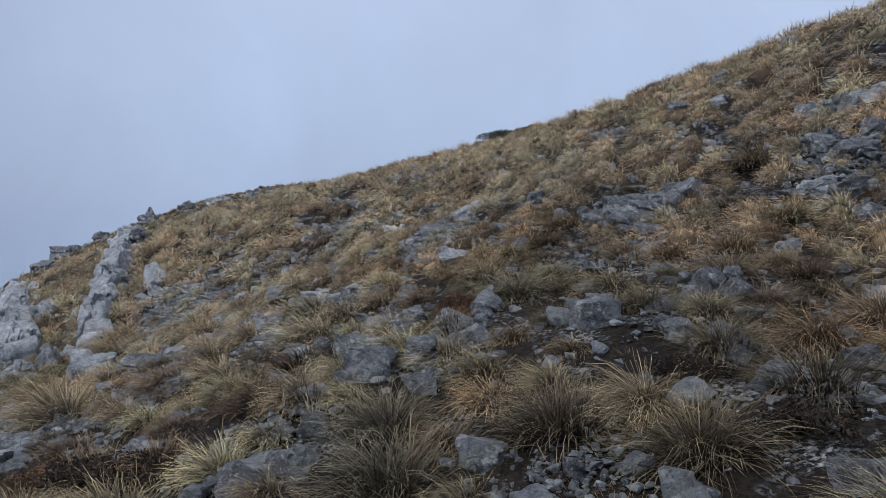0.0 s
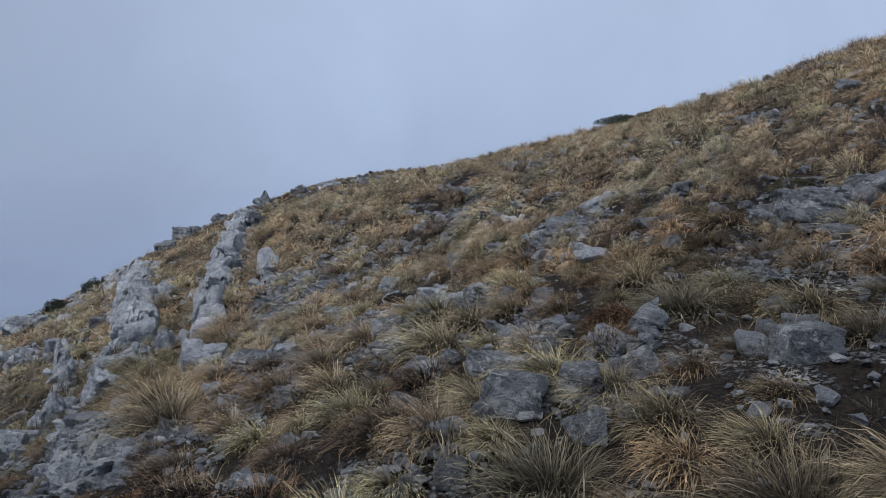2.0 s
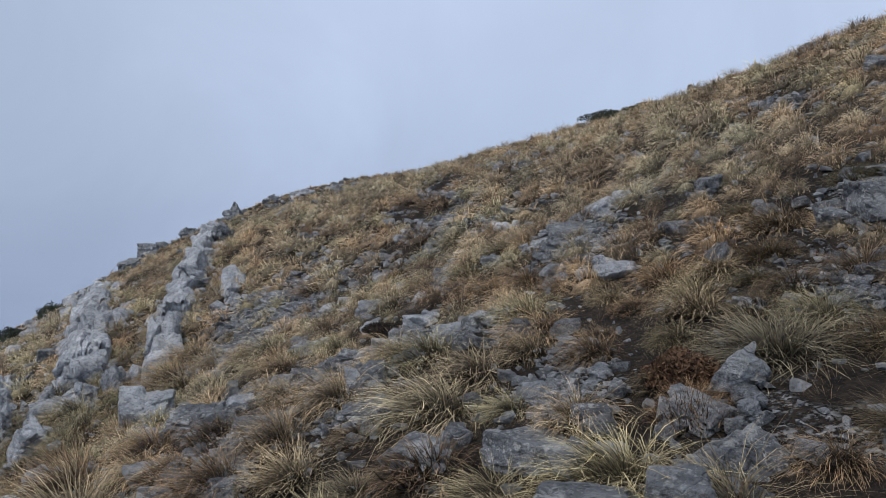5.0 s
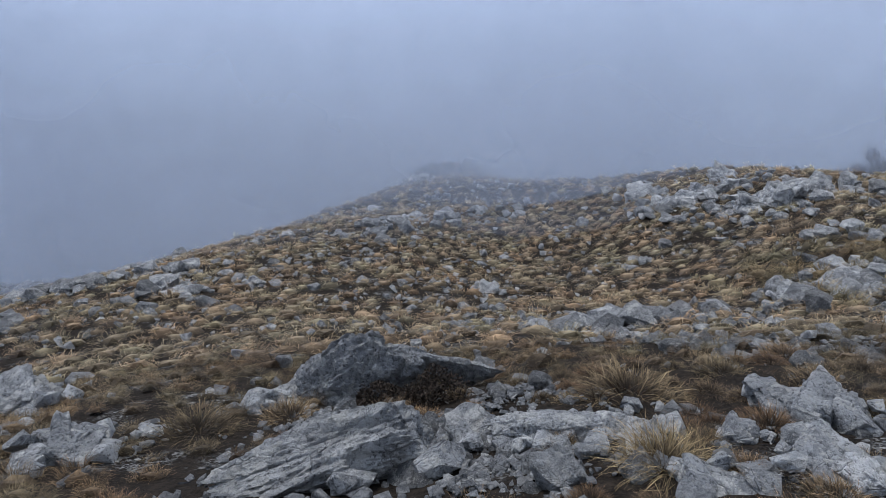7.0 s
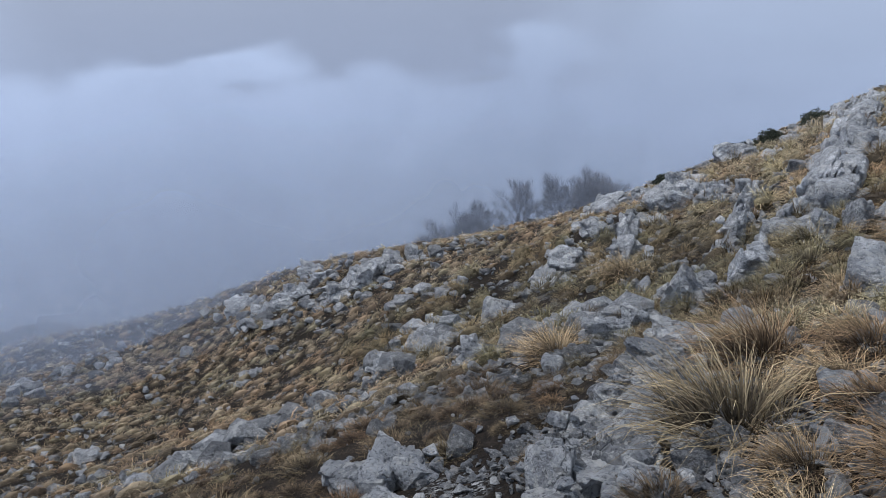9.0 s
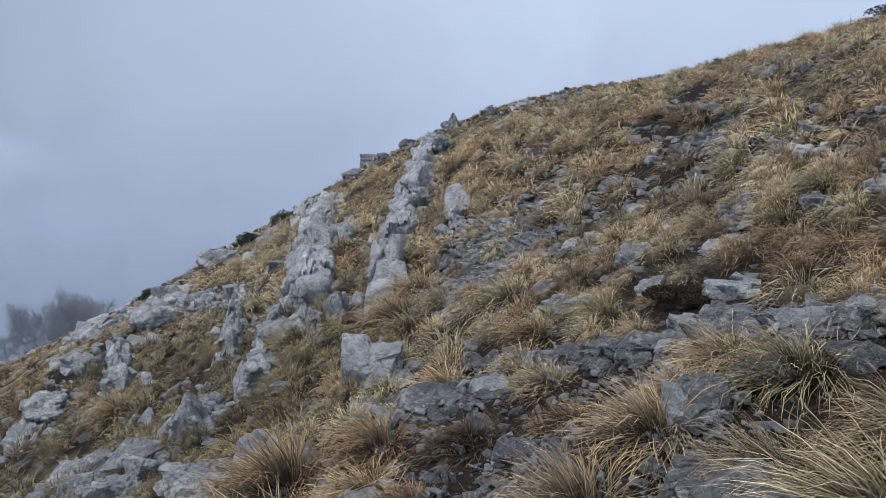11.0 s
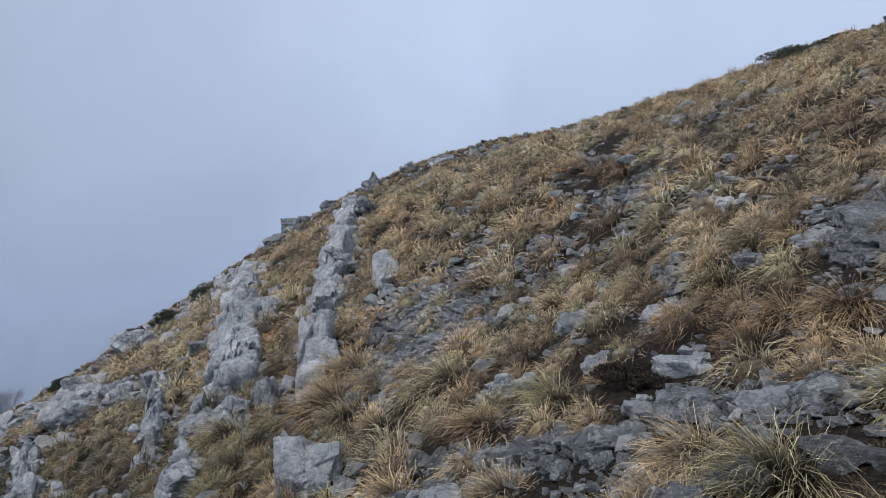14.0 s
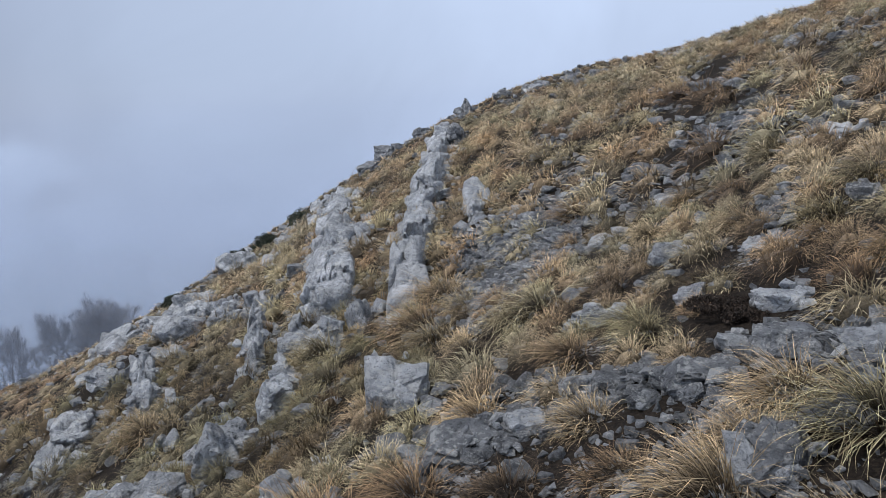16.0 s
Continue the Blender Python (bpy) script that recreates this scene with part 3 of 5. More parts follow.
DOWN_ROCKS = (
    (-4.62, 3.18, 0.46, 0.28), (-4.48, 3.54, 0.48, 0.22), (-4.46, 3.94, 0.54, 0.17), (-5.89, 1.46, 0.55, 0.18), (-4.86, 5.03, 0.70, 0.29),
    (-4.02, 4.82, 0.54, 0.25), (-4.31, 4.53, 0.33, 0.20), (-6.23, -1.19, 0.77, 0.39), (-4.61, 0.47, 0.66, 0.31), (-10.41, 4.86, 0.61, 0.35),
    (-9.70, 3.83, 0.48, 0.28), (-3.70, 4.26, 0.42, 0.11), (-3.78, 4.90, 0.27, 0.18), (-5.04, 0.78, 0.27, 0.11), (-15.93, 2.84, 0.81, 0.34),
    (-15.22, -2.59, 0.55, 0.39), (-8.53, 4.82, 0.42, 0.28), (-6.15, -1.50, 1.25, 0.33), (-7.00, -3.52, 0.83, 0.37), (-4.68, 0.35, 0.55, 0.30),
    (-4.97, -0.72, 0.69, 0.21),
)
FAR_ROCKS = (
    (-27.85, 11.20, 1.17, 0.94), (-22.17, 10.25, 0.57, 1.04), (-22.49, 11.05, 1.92, 1.15), (-22.88, 11.97, 1.77, 0.98), (-23.10, 12.85, 2.00, 0.90),
    (-24.90, 9.51, 1.68, 0.63), (-28.08, 8.17, 1.88, 0.59), (-26.79, -0.56, 0.91, 0.41), (-27.86, 0.70, 1.05, 0.42), (-28.91, 2.05, 0.73, 0.34),
    (-29.24, -2.68, 0.75, 0.35), (-43.09, -2.65, 2.17, 0.91), (-31.26, -22.18, 1.75, 0.87), (-14.28, -3.80, 0.81, 0.24), (-14.81, 9.95, 0.92, 0.39),
    (-12.77, 8.24, 0.67, 0.33), (-12.25, 9.49, 0.66, 0.33), (-13.20, 9.34, 0.70, 0.35),
)
SKYLINE_ROCKS = (
    (-15.2, 42.4, 0.75, 0.65), (-13.3, 41.2, 0.85, 0.55), (-12.6, 40.8, 0.60, 0.55), (-11.3, 42.4, 0.75, 0.60), (-10.4, 38.6, 0.65, 0.50), (-9.35, 39.3, 0.60, 0.50),
    (-8.6, 37.5, 0.60, 0.45), (-12.4, 35.4, 0.50, 0.45), (-11.2, 34.4, 0.55, 0.45), (-9.3, 34.2, 0.50, 0.40), (-14.2, 40.2, 0.6, 0.6), (-7.7, 36.2, 0.5, 0.4),
)
RIB_ROCKS = (
    (-3.68, 5.55, 0.43, 0.40), (-3.54, 5.70, 0.43, 0.32), (-3.77, 6.15, 0.51, 0.31), (-4.49, 7.01, 0.57, 0.36), (-5.45, 8.08, 0.57, 0.36),
    (-3.34, 5.82, 0.39, 0.19), (-9.04, 9.75, 1.10, 0.46), (-4.78, 5.14, 0.69, 0.31), (-11.20, 5.03, 0.74, 0.32), (-6.94, 9.97, 0.71, 0.60),
    (-8.14, 12.98, 0.94, 0.71), (-7.69, 11.75, 0.68, 0.51), (-10.61, 17.71, 0.74, 0.74), (-7.48, 13.61, 0.71, 0.71), (-5.52, 10.82, 0.54, 0.47),
    (-10.64, 8.93, 0.47, 0.56), (-12.49, 8.97, 0.65, 0.33), (-12.53, 10.62, 0.68, 0.57), (-13.20, 12.29, 0.86, 0.55), (-16.44, 19.34, 1.23, 0.79),
    (-18.69, 23.65, 1.48, 0.95), (-9.06, 14.68, 0.65, 0.54), (-3.45, 6.14, 0.21, 0.12), (-13.24, 14.46, 0.66, 0.93),
)

rng = np.random.RandomState(5)
PLACED = []
for zone, level, label in ((PATH_ROCKS, 5, "angular grey limestone rock among grass tussocks"), (SLOPE_ROCKS, 4, "flat layered limestone rock in the grassy slope"),
                           (LOWER_ROCKS, 5, "rough pale-grey limestone boulder beside dry grass"), (CRAG_ROCKS, 5, "smooth grey limestone slab of the rocky rib"),
                           (EDGE_ROCKS, 5, "jagged limestone rock at the edge of the slope"), (DOWN_ROCKS, 5, "lichen-spotted limestone boulder below the path"),
                           (FAR_ROCKS, 5, "weathered limestone outcrop on the lower shoulder"), (RIB_ROCKS, 5, "cracked limestone rib rock in steep dry grass"), (SKYLINE_ROCKS, 4, "small limestone rock standing on the ridge line")):
    for x, y, ww, hh in zone:
        PLACED.append((x, y, ww))
        crag = zone is CRAG_ROCKS
        rock(x, y, ww * (0.85 if crag else 0.98), hh * (0.85 if crag else 0.82), rng, level if ww > (0.5 if math.hypot(x + 1, y - 5) < 9 else 0.9) else min(level, 4), "crag_slab" if crag else "rock", label, KARST if zone in (DOWN_ROCKS, FAR_ROCKS, EDGE_ROCKS, RIB_ROCKS) else PALE_ROCK if rng.rand() < (0.9 if zone is LOWER_ROCKS else 0.25 if zone is SLOPE_ROCKS else 0.0) else ROCK,
             boxy=(zone is PATH_ROCKS and len(PLACED) < 4) or (zone is LOWER_ROCKS and ww > 0.55 and hh > 0.5), depth=ww * 1.9 if crag else None, yaw=0.42 + rng.uniform(-0.15, 0.15) if crag else None)
# the two ribs of the crag, and the fins on the steep edge beside them: long slabs that lie up the slope
def long_slab(x0, y0, x1, y1, w, proud, label, name="crag_slab", peak=None, steep=1.5):
    p0, p1 = Vector((x0, y0, float(smooth_ground(x0, y0)))), Vector((x1, y1, float(smooth_ground(x1, y1))))
    along = p1 - p0
    long = along.length
    ay = along.normalized()
    ax = ay.cross(Vector((0, 0, 1))).normalized()
    az = ax.cross(ay)
    turn = np.array([ax, ay, az])
    mat = PALE_ROCK if peak is None else KARST
    v, f = rock_shape(rng, 5 if long < 3.3 and peak is None else 6, 9, 0.04 if peak is None else 0.08, rng.randint(16, 28), 1.0, (0.85, 1.2), 18)
    v = (v - (v.max(0) + v.min(0)) / 2) / (v.max(0) - v.min(0)) * np.array([w * 1.05, long * 1.12, proud * 2.3])
    v[:, 0] += 0.10 * w * noise2(v[:, 1] * 0.9 / w + x0, v[:, 0] * 0 + y0)
    v[:, 2] *= 1.0 + (0.22 if peak is None else 0.10) * noise2(v[:, 1] * 1.7 + y0, v[:, 0] * 0 + x0)
    if peak is not None:
        fall = np.abs(v[:, 1] / long + 0.5 - peak)
        v[:, 2] = np.where(v[:, 2] > 0, v[:, 2] * np.maximum(0.2, 1.25 - steep * fall), v[:, 2])
    me = mesh_from(name, v @ turn, f, True)
    me.set_sharp_from_angle(angle=radians(32))
    ob = part(name, me, mat)
    ob.location = (p0 + p1) / 2 - az * (proud * 0.15)
    for q in np.arange(0.0, long, 0.5 * w):
        PLACED.append((p0.x + ay.x * q, p0.y + ay.y * q, w))

    def block_at(q, side, size, stretch, high):
        bv, bf = rock_shape(rng, 4, 5, 0.034, 6, 1.5) if size > 0.3 else chip_shape(rng, 16)
        bv = (bv - bv.mean(0)) / (bv.max(0) - bv.min(0)) * np.array([size, size * stretch, size * high])
        tilt = np.array(Euler(rng.uniform(-0.25, 0.25, 3)).to_matrix())
        block = part("block", mesh_from("block", bv @ tilt @ turn, bf, size > 0.3), mat, ob)
        at = p0 + along * q + ax * side * w
        block.location = Vector((at.x, at.y, float(smooth_ground(at.x, at.y)))) + az * size * 0.12 - ob.location
        return block

    # broken blocks along the crest and foot of the rib
    if peak is None:
        for q in np.arange(0.1, 1.0, 0.55 * w / long):
            block_at(q + rng.uniform(-0.05, 0.05), rng.uniform(-0.22, 0.22), w * rng.uniform(0.55, 0.85), rng.uniform(1.0, 1.7), proud / w * rng.uniform(1.3, 2.2))
    for k in range(int(2 + long / w)):
        block_at(rng.uniform(0.0, 1.05), rng.choice([-1, 1]) * rng.uniform(0.35, 0.65), w * rng.uniform(0.16, 0.40), rng.uniform(0.9, 1.8), rng.uniform(0.6, 1.1))
    return tagged(ob, label, "rock", "limestone rocks on the slope")


for numbers in ((-6.45, 13.1, -7.8, 16.2, 0.62, 0.58), (-7.7, 15.9, -9.3, 19.7, 0.85, 0.66), (-9.1, 19.6, -11.3, 25, 0.95, 0.68), (-11.4, 25.2, -14.3, 32, 1.0, 0.7),
                (-6.7, 16.55, -7.4, 18.6, 0.6, 0.5), (-8.75, 14.55, -10.4, 17.5, 0.95, 0.6), (-10.3, 17.3, -13.2, 22, 1.3, 0.75), (-13.4, 22.3, -17, 28.5, 1.1, 0.6),
                (-7.55, 12.75, -8.35, 14.0, 0.45, 0.42)):
    long_slab(*numbers, "smooth grey limestone slab of the rocky rib")
for numbers in ((-8.6, 13.45, -9.2, 14.4, 0.36, 0.38), (-7.3, 11.1, -8.1, 12.4, 0.34, 0.42), (-9.8, 13.75, -12.3, 17.2, 0.36, 0.42), (-12.1, 13.4, -14.2, 15.4, 0.42, 0.5),
                (-15.4, 17.3, -17, 19.5, 1.0, 0.5), (-13.1, 16.6, -14, 18, 0.7, 0.4), (-17.7, 17.5, -21, 20.5, 1.2, 0.5)):
    long_slab(*numbers, "thin jagged limestone fin at the edge of the slope")
for _ in range(44):
    q, side = rng.uniform(0, 1), rng.uniform(-1, 1)
    x, y = -8.6 - 8.0 * q + 2.6 * side, 10.0 + 11.0 * q + 3.4 * side
    if x > -9.3 and y > 11.0:
        continue
    ww = rng.uniform(0.18, 0.46)
    PLACED.append((x, y, ww))
    rock(x, y, ww * 0.7, ww * rng.uniform(0.5, 1.0), rng, 4, "rock", "jagged limestone fin at the edge of the slope", PALE_ROCK if rng.rand() < 0.6 else ROCK,
         depth=ww * rng.uniform(1.0, 1.8), yaw=0.5 + rng.uniform(-0.3, 0.3), lean=rng.uniform(-0.3, 0.3, 2))
# a second band of fins, along the brink itself
for _ in range(46):
    q, side = rng.uniform(0, 1), rng.uniform(-1, 1)
    x, y = -10.6 - 8.5 * q + 1.3 * side, 16.0 + 13.0 * q + 1.6 * side
    ww = rng.uniform(0.28, 0.62) * (1 + 0.4 * q)
    PLACED.append((x, y, ww))
    rock(x, y, ww * 0.8, ww * rng.uniform(0.45, 0.85), rng, 4, "rock", "jagged limestone fin at the edge of the slope", KARST if rng.rand() < 0.5 else PALE_ROCK,
         depth=ww * rng.uniform(1.0, 1.9), yaw=0.5 + rng.uniform(-0.3, 0.3), lean=rng.uniform(-0.25, 0.25, 2))
# two long crests below the path, the further one peaked over a hollow
long_slab(-3.85, 1.85, -4.45, 3.00, 0.50, 0.31, "long lichen-spotted limestone slab below the path", "rock", 0.75, 1.0)
long_slab(-4.50, 3.25, -4.45, 4.05, 0.30, 0.15, "long lichen-spotted limestone slab below the path", "rock", 0.2, 0.8)
long_slab(-6.15, 1.25, -5.95, 3.20, 0.62, 0.56, "peaked fissured limestone boulder below the path", "rock", 0.62)
# the long broken rib that runs down beside the path
for k in range(40):
    q = k / 39
    x, y = -3.40 - 2.0 * q + rng.normal(0, 0.10), 5.40 + 2.75 * q + rng.normal(0, 0.10)
    ww = rng.uniform(0.16, 0.40)
    PLACED.append((x, y, ww))
    rock(x, y, ww, ww * rng.uniform(0.40, 0.75), rng, 4, "rock", "cracked limestone rib rock in steep dry grass", KARST if k % 4 else ROCK, depth=ww * rng.uniform(0.8, 1.5), yaw=0.6 + rng.uniform(-0.4, 0.4))
WHITE_STONES = ((-1.08, 14.53, 0.48, 0.19), (-3.07, 14.29, 0.3, 0.22))
# a slab stood on end, and stones paler than the rest
rock(0.36, 6.05, 0.27, 0.30, rng, 5, "rock", "tilted grey limestone slab standing on end", ROCK, depth=0.12, lean=(0.2, 0.55), yaw=0.2)
for x, y, ww, hh in WHITE_STONES:
    rock(x, y, ww, hh, rng, 4, "rock", "flat bone-pale limestone stone in the grass", WHITE_ROCK)
    PLACED.append((x, y, ww * 1.6))
PLACED.extend(((0.36, 6.05, 0.3), (-4.55, 9.25, 0.7)))
PLACED = np.array(PLACED)


def clear_of_rocks(x, y, gap=0.0):
    d = np.hypot(x[:, None] - PLACED[None, :, 0], y[:, None] - PLACED[None, :, 1]) - PLACED[None, :, 2] * 0.42
    return d.min(1) > gap


def scatter(n, x0, x1, y0, y1, seed):
    r = np.random.RandomState(seed)
    return r.uniform(x0, x1, n), r.uniform(y0, y1, n), r


def lumps(name, xs, ys, sizes, level, seed, mat, label, category="stones", proud=0.08):
    """Many small stones as one piece of stuff."""
    r = np.random.RandomState(seed)
    shapes = [chip_shape(r, 9 if level < 2 else 17) for _ in range(14)]
    V, F, base = [], [], 0
    zs = ground_z(xs, ys)
    for x, y, z, s in zip(xs, ys, zs, sizes):
        v, f = shapes[r.randint(14)]
        a = r.uniform(0, 6.28)
        c, q = math.cos(a), math.sin(a)
        v = v * (r.uniform(0.7, 1.2), r.uniform(0.7, 1.2), r.uniform(0.4, 0.8)) * (s / 2)
        v = np.stack([v[:, 0] * c - v[:, 1] * q + x, v[:, 0] * q + v[:, 1] * c + y, v[:, 2] + z + s * proud], -1)
        V.append(v)
        F.append(f + base)
        base += len(v)
    ob = part(name, mesh_from(name, np.concatenate(V), np.concatenate(F), False), mat)
    return tagged(ob, label, category, kind="stuff")


# rubble broken from the larger rocks
r = np.random.RandomState(20)
x, y, s = [], [], []
for px, py, pw in PLACED:
    for _ in range(6 if math.hypot(px + 1.5, py - 6) < 8 else 3):
        a, q = r.uniform(0, 6.28), pw * r.uniform(0.4, 1.1)
        x.append(px + q * math.cos(a))
        y.append(py + q * math.sin(a))
        s.append(min(0.45, pw * r.uniform(0.10, 0.30)))
lumps("rubble", np.array(x), np.array(y), np.array(s), 2, 19, SCREE, "broken limestone rubble round the larger rocks")
# loose stones: small ones close to the path, larger and fewer further off
x, y, r = scatter(15000, -9, 6, 1.5, 16, 21)
keep = (r.rand(len(x)) < 0.10 + 0.9 * stony(x, y)) & ~((x > 2.5) & (y < 3))
px, py = [x[keep]], [y[keep]]
for cx, cy, rx, ry in SCREE_PATCHES + SCREE_STREAKS + HOLLOW_SCREE:
    if cy < 17:
        k = int(min(420, 750 * rx * ry) + 80)
        px.append(r.normal(cx, rx * 0.55, k))
        py.append(r.normal(cy, ry * 0.55, k))
x, y = np.concatenate(px), np.concatenate(py)
keep = np.ones(len(x), bool)
lumps("scree", x[keep], y[keep], r.uniform(0.018, 0.065, keep.sum()) * r.uniform(0.6, 1.6, keep.sum()) ** 1.5 * np.clip(np.hypot(x + 1.5, y - 2) / 5.0, 1, 3.2), 1, 22, SCREE, "loose grey limestone chips between the tussocks", proud=0.12)
x, y, r = scatter(5200, -14, 9, 2, 26, 23)
keep = (r.rand(len(x)) < 0.08 + 0.8 * stony(x, y)) & clear_of_rocks(x, y)
x, y, size = x[keep], y[keep], r.uniform(0.07, 0.24, keep.sum())
order = np.argsort(np.hypot(x + 1.2, y - 5.2))
STONES = []
for k in range(12):
    v, f = rock_shape(r, 3, 5, 0.03, 4)
    me = mesh_from("stone", v * (r.uniform(0.7, 1.2), r.uniform(0.7, 1.2), r.uniform(0.45, 0.8)) * 0.5, f)
    me.materials.append(PALE_ROCK if k % 4 == 0 else ROCK)
    STONES.append(me)
for k in order[:300]:
    ob = new("stone", STONES[r.randint(12)])
    ob.location = (x[k], y[k], float(ground_z(x[k], y[k])) + size[k] * 0.10)
    ob.rotation_euler = (r.uniform(-0.3, 0.3), r.uniform(-0.3, 0.3), r.uniform(0, 6.28))
    ob.scale = (size[k], size[k], size[k])
    tagged(ob, "loose grey limestone stone in the grass", "stone", "loose stones on the slope")
rest = order[300:]
lumps("stones", x[rest], y[rest], size[rest], 2, 24, SCREE, "scattered fist-sized grey limestone stones")
x, y, r = scatter(20000, -62, 22, -30, 62, 25)
keep = (r.rand(len(x)) < 0.10 + 0.55 * stony(x, y)) & (np.hypot(x + 1.5, y - 4) > 12)
x, y, size = x[keep], y[keep], r.uniform(0.16, 0.62, keep.sum()) * r.uniform(0.4, 1.1, keep.sum())
far = np.hypot(x + 1.5, y - 4) > 26
lumps("slope_stones", x[~far], y[~far], size[~far] * 0.85, 2, 26, PALE_SCREE, "scattered pale limestone stones over the slope", proud=0.12)
lumps("far_stones", x[far], y[far], size[far], 1, 27, PALE_SCREE, "scattered pale limestone stones over the far slope", proud=0.25)

# small stones all over the falling slope
x, y, r = scatter(11000, -32, -6, -14, 25, 28)
keep = r.rand(len(x)) < 0.10 + 0.45 * stony(x, y)
lumps("slope_pebbles", x[keep], y[keep], r.uniform(0.07, 0.20, keep.sum()) * r.uniform(0.7, 1.5, keep.sum()), 1, 29, PALE_SCREE, "small pale stones among the low grass", proud=0.30)

# broken ledges strung along the shoulder below: from, to, number of stones, spread
for k, (x0, y0, x1, y1, count, wide) in enumerate(((-15.0, -9.2, -18.2, -5.2, 110, 0.5), (-13.8, -5.3, -15.1, -2.5, 50, 0.4), (-23.2, -2.6, -30.4, 4.2, 150, 0.9), (-9.4, 4.5, -11.9, 6.6, 45, 0.35),
                                                   (-13.4, 8.1, -13.8, 10.2, 50, 0.4), (-27.5, 8.8, -22.0, 13.2, 230, 1.5), (-8.2, 8.5, -7.7, 9.4, 40, 0.3), (-11.3, 7.6, -13.6, 9.9, 60, 0.4),
                                                   (-27.4, 7.6, -20.6, 10.7, 110, 0.8), (-17.5, 10.5, -16.6, 11.8, 40, 0.5), (-24.0, -19.0, -24.0, -9.0, 60, 1.0))):
    r = np.random.RandomState(30 + k)
    count = int(count * 0.75)
    q = r.rand(count)
    x, y = x0 + (x1 - x0) * q + r.normal(0, wide, count), y0 + (y1 - y0) * q + r.normal(0, wide, count)
    lumps("ledge_stones", x, y, r.uniform(0.12, 0.5, count) * r.uniform(0.3, 1.6, count), 2, 45 + k, PALE_SCREE, "jumble of pale limestone blocks on a ledge", proud=0.22)

# ---- dry grass ----
def blades(r, count, spread, height, segs, width, sweep=(0, 0), lean0=0.55, dome=0.0):
    """A tussock of bent, tapering blades round the origin. Returns corners, triangles and how far along its blade each corner is."""
    a = r.uniform(0, 2 * np.pi, count)
    rad = spread * 0.45 * np.sqrt(r.rand(count))
    root = np.stack([rad * np.cos(a), rad * np.sin(a), dome * (1 - (rad / (spread * 0.45)) ** 2) - 0.03], -1)
    out = a + r.normal(0, 0.55, count)
    lean = np.clip(r.normal(lean0, 0.25, count) * (0.5 + rad / (spread * 0.45)), 0.03, 1.3)
    ln = height * r.uniform(0.6, 1.1, count)
    droop = r.uniform(0.5, 2.2, count)
    curl = r.normal(0, 0.55, count)
    flat = np.stack([np.cos(out), np.sin(out)], -1) + np.array(sweep)
    flat /= np.linalg.norm(flat, axis=1)[:, None] + 1e-6
    twist = r.uniform(-0.6, 0.6, count)
    side = np.stack([-flat[:, 1] * np.cos(twist), flat[:, 0] * np.cos(twist), np.sin(twist)], -1)
    wide = width * r.uniform(0.6, 1.4, count)
    rows, ts, p = [], [], root
    for s in range(segs + 1):
        t = s / segs
        w = wide * (1 - t) ** 0.7 * 0.5
        if s == segs:
            rows.append(p[:, None, :])
            ts += [1.0]
        else:
            rows.append(np.stack([p - side * w[:, None], p + side * w[:, None]], 1))
            ts += [t, t]
        ang = lean + droop * (t + 0.5 / segs) ** 1.4
        step = ln / segs
        turn = curl * t
        fx, fy = flat[:, 0] * np.cos(turn) - flat[:, 1] * np.sin(turn), flat[:, 0] * np.sin(turn) + flat[:, 1] * np.cos(turn)
        p = p + np.stack([fx * np.sin(ang) * step, fy * np.sin(ang) * step, np.cos(ang) * step], -1)
    V = np.concatenate(rows, 1)
    per = V.shape[1]
    tri = []
    for s in range(segs):
        b = 2 * s
        if s == segs - 1:
            tri.append((b + 1, b, b + 2))
        else:
            tri += [(b + 1, b, b + 3), (b + 3, b, b + 2)]
    F = (np.array(tri)[None] + (np.arange(count) * per)[:, None, None]).reshape(-1, 3)
    return V.reshape(-1, 3), F, np.tile(np.array(ts), count)


def mound(r, count, spread, height, segs, width, lean0=0.6, rings=2, sides=7):
    """A full, rounded tussock: a matted heart, shade painted in towards its rim, under fine blades that root all over
    it and drape outwards.
    """
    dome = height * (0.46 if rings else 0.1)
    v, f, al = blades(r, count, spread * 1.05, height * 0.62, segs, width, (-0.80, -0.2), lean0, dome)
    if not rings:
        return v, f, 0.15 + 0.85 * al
    V = [(0, 0, dome * r.uniform(0.6, 0.85))]
    for i in range(1, rings + 1):
        for k in range(sides):
            a, q = 2 * math.pi * (k + 0.5 * (i % 2)) / sides, i / rings
            w = spread * 0.48 * q * r.uniform(0.70, 1.22)
            V.append((w * math.cos(a), w * math.sin(a), dome * 0.80 * (1 - q * q) * r.uniform(0.60, 1.15) - 0.05 * (i == rings)))
    F = [(0, 1 + k, 1 + (k + 1) % sides) for k in range(sides)]
    for i in range(rings - 1):
        for k in range(sides):
            a, b = 1 + i * sides + k, 1 + i * sides + (k + 1) % sides
            F += [(a, a + sides, b + sides), (a, b + sides, b)]
    # low values at the rim paint the shade under the tussock onto the heart
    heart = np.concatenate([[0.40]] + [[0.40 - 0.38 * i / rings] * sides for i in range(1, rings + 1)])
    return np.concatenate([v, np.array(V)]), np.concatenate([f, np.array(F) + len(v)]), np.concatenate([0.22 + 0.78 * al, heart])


def set_along(me, values, name="along"):
    at = me.attributes.new(name, "FLOAT", "POINT")
    at.data.foreach_set("value", np.asarray(values, np.float32))


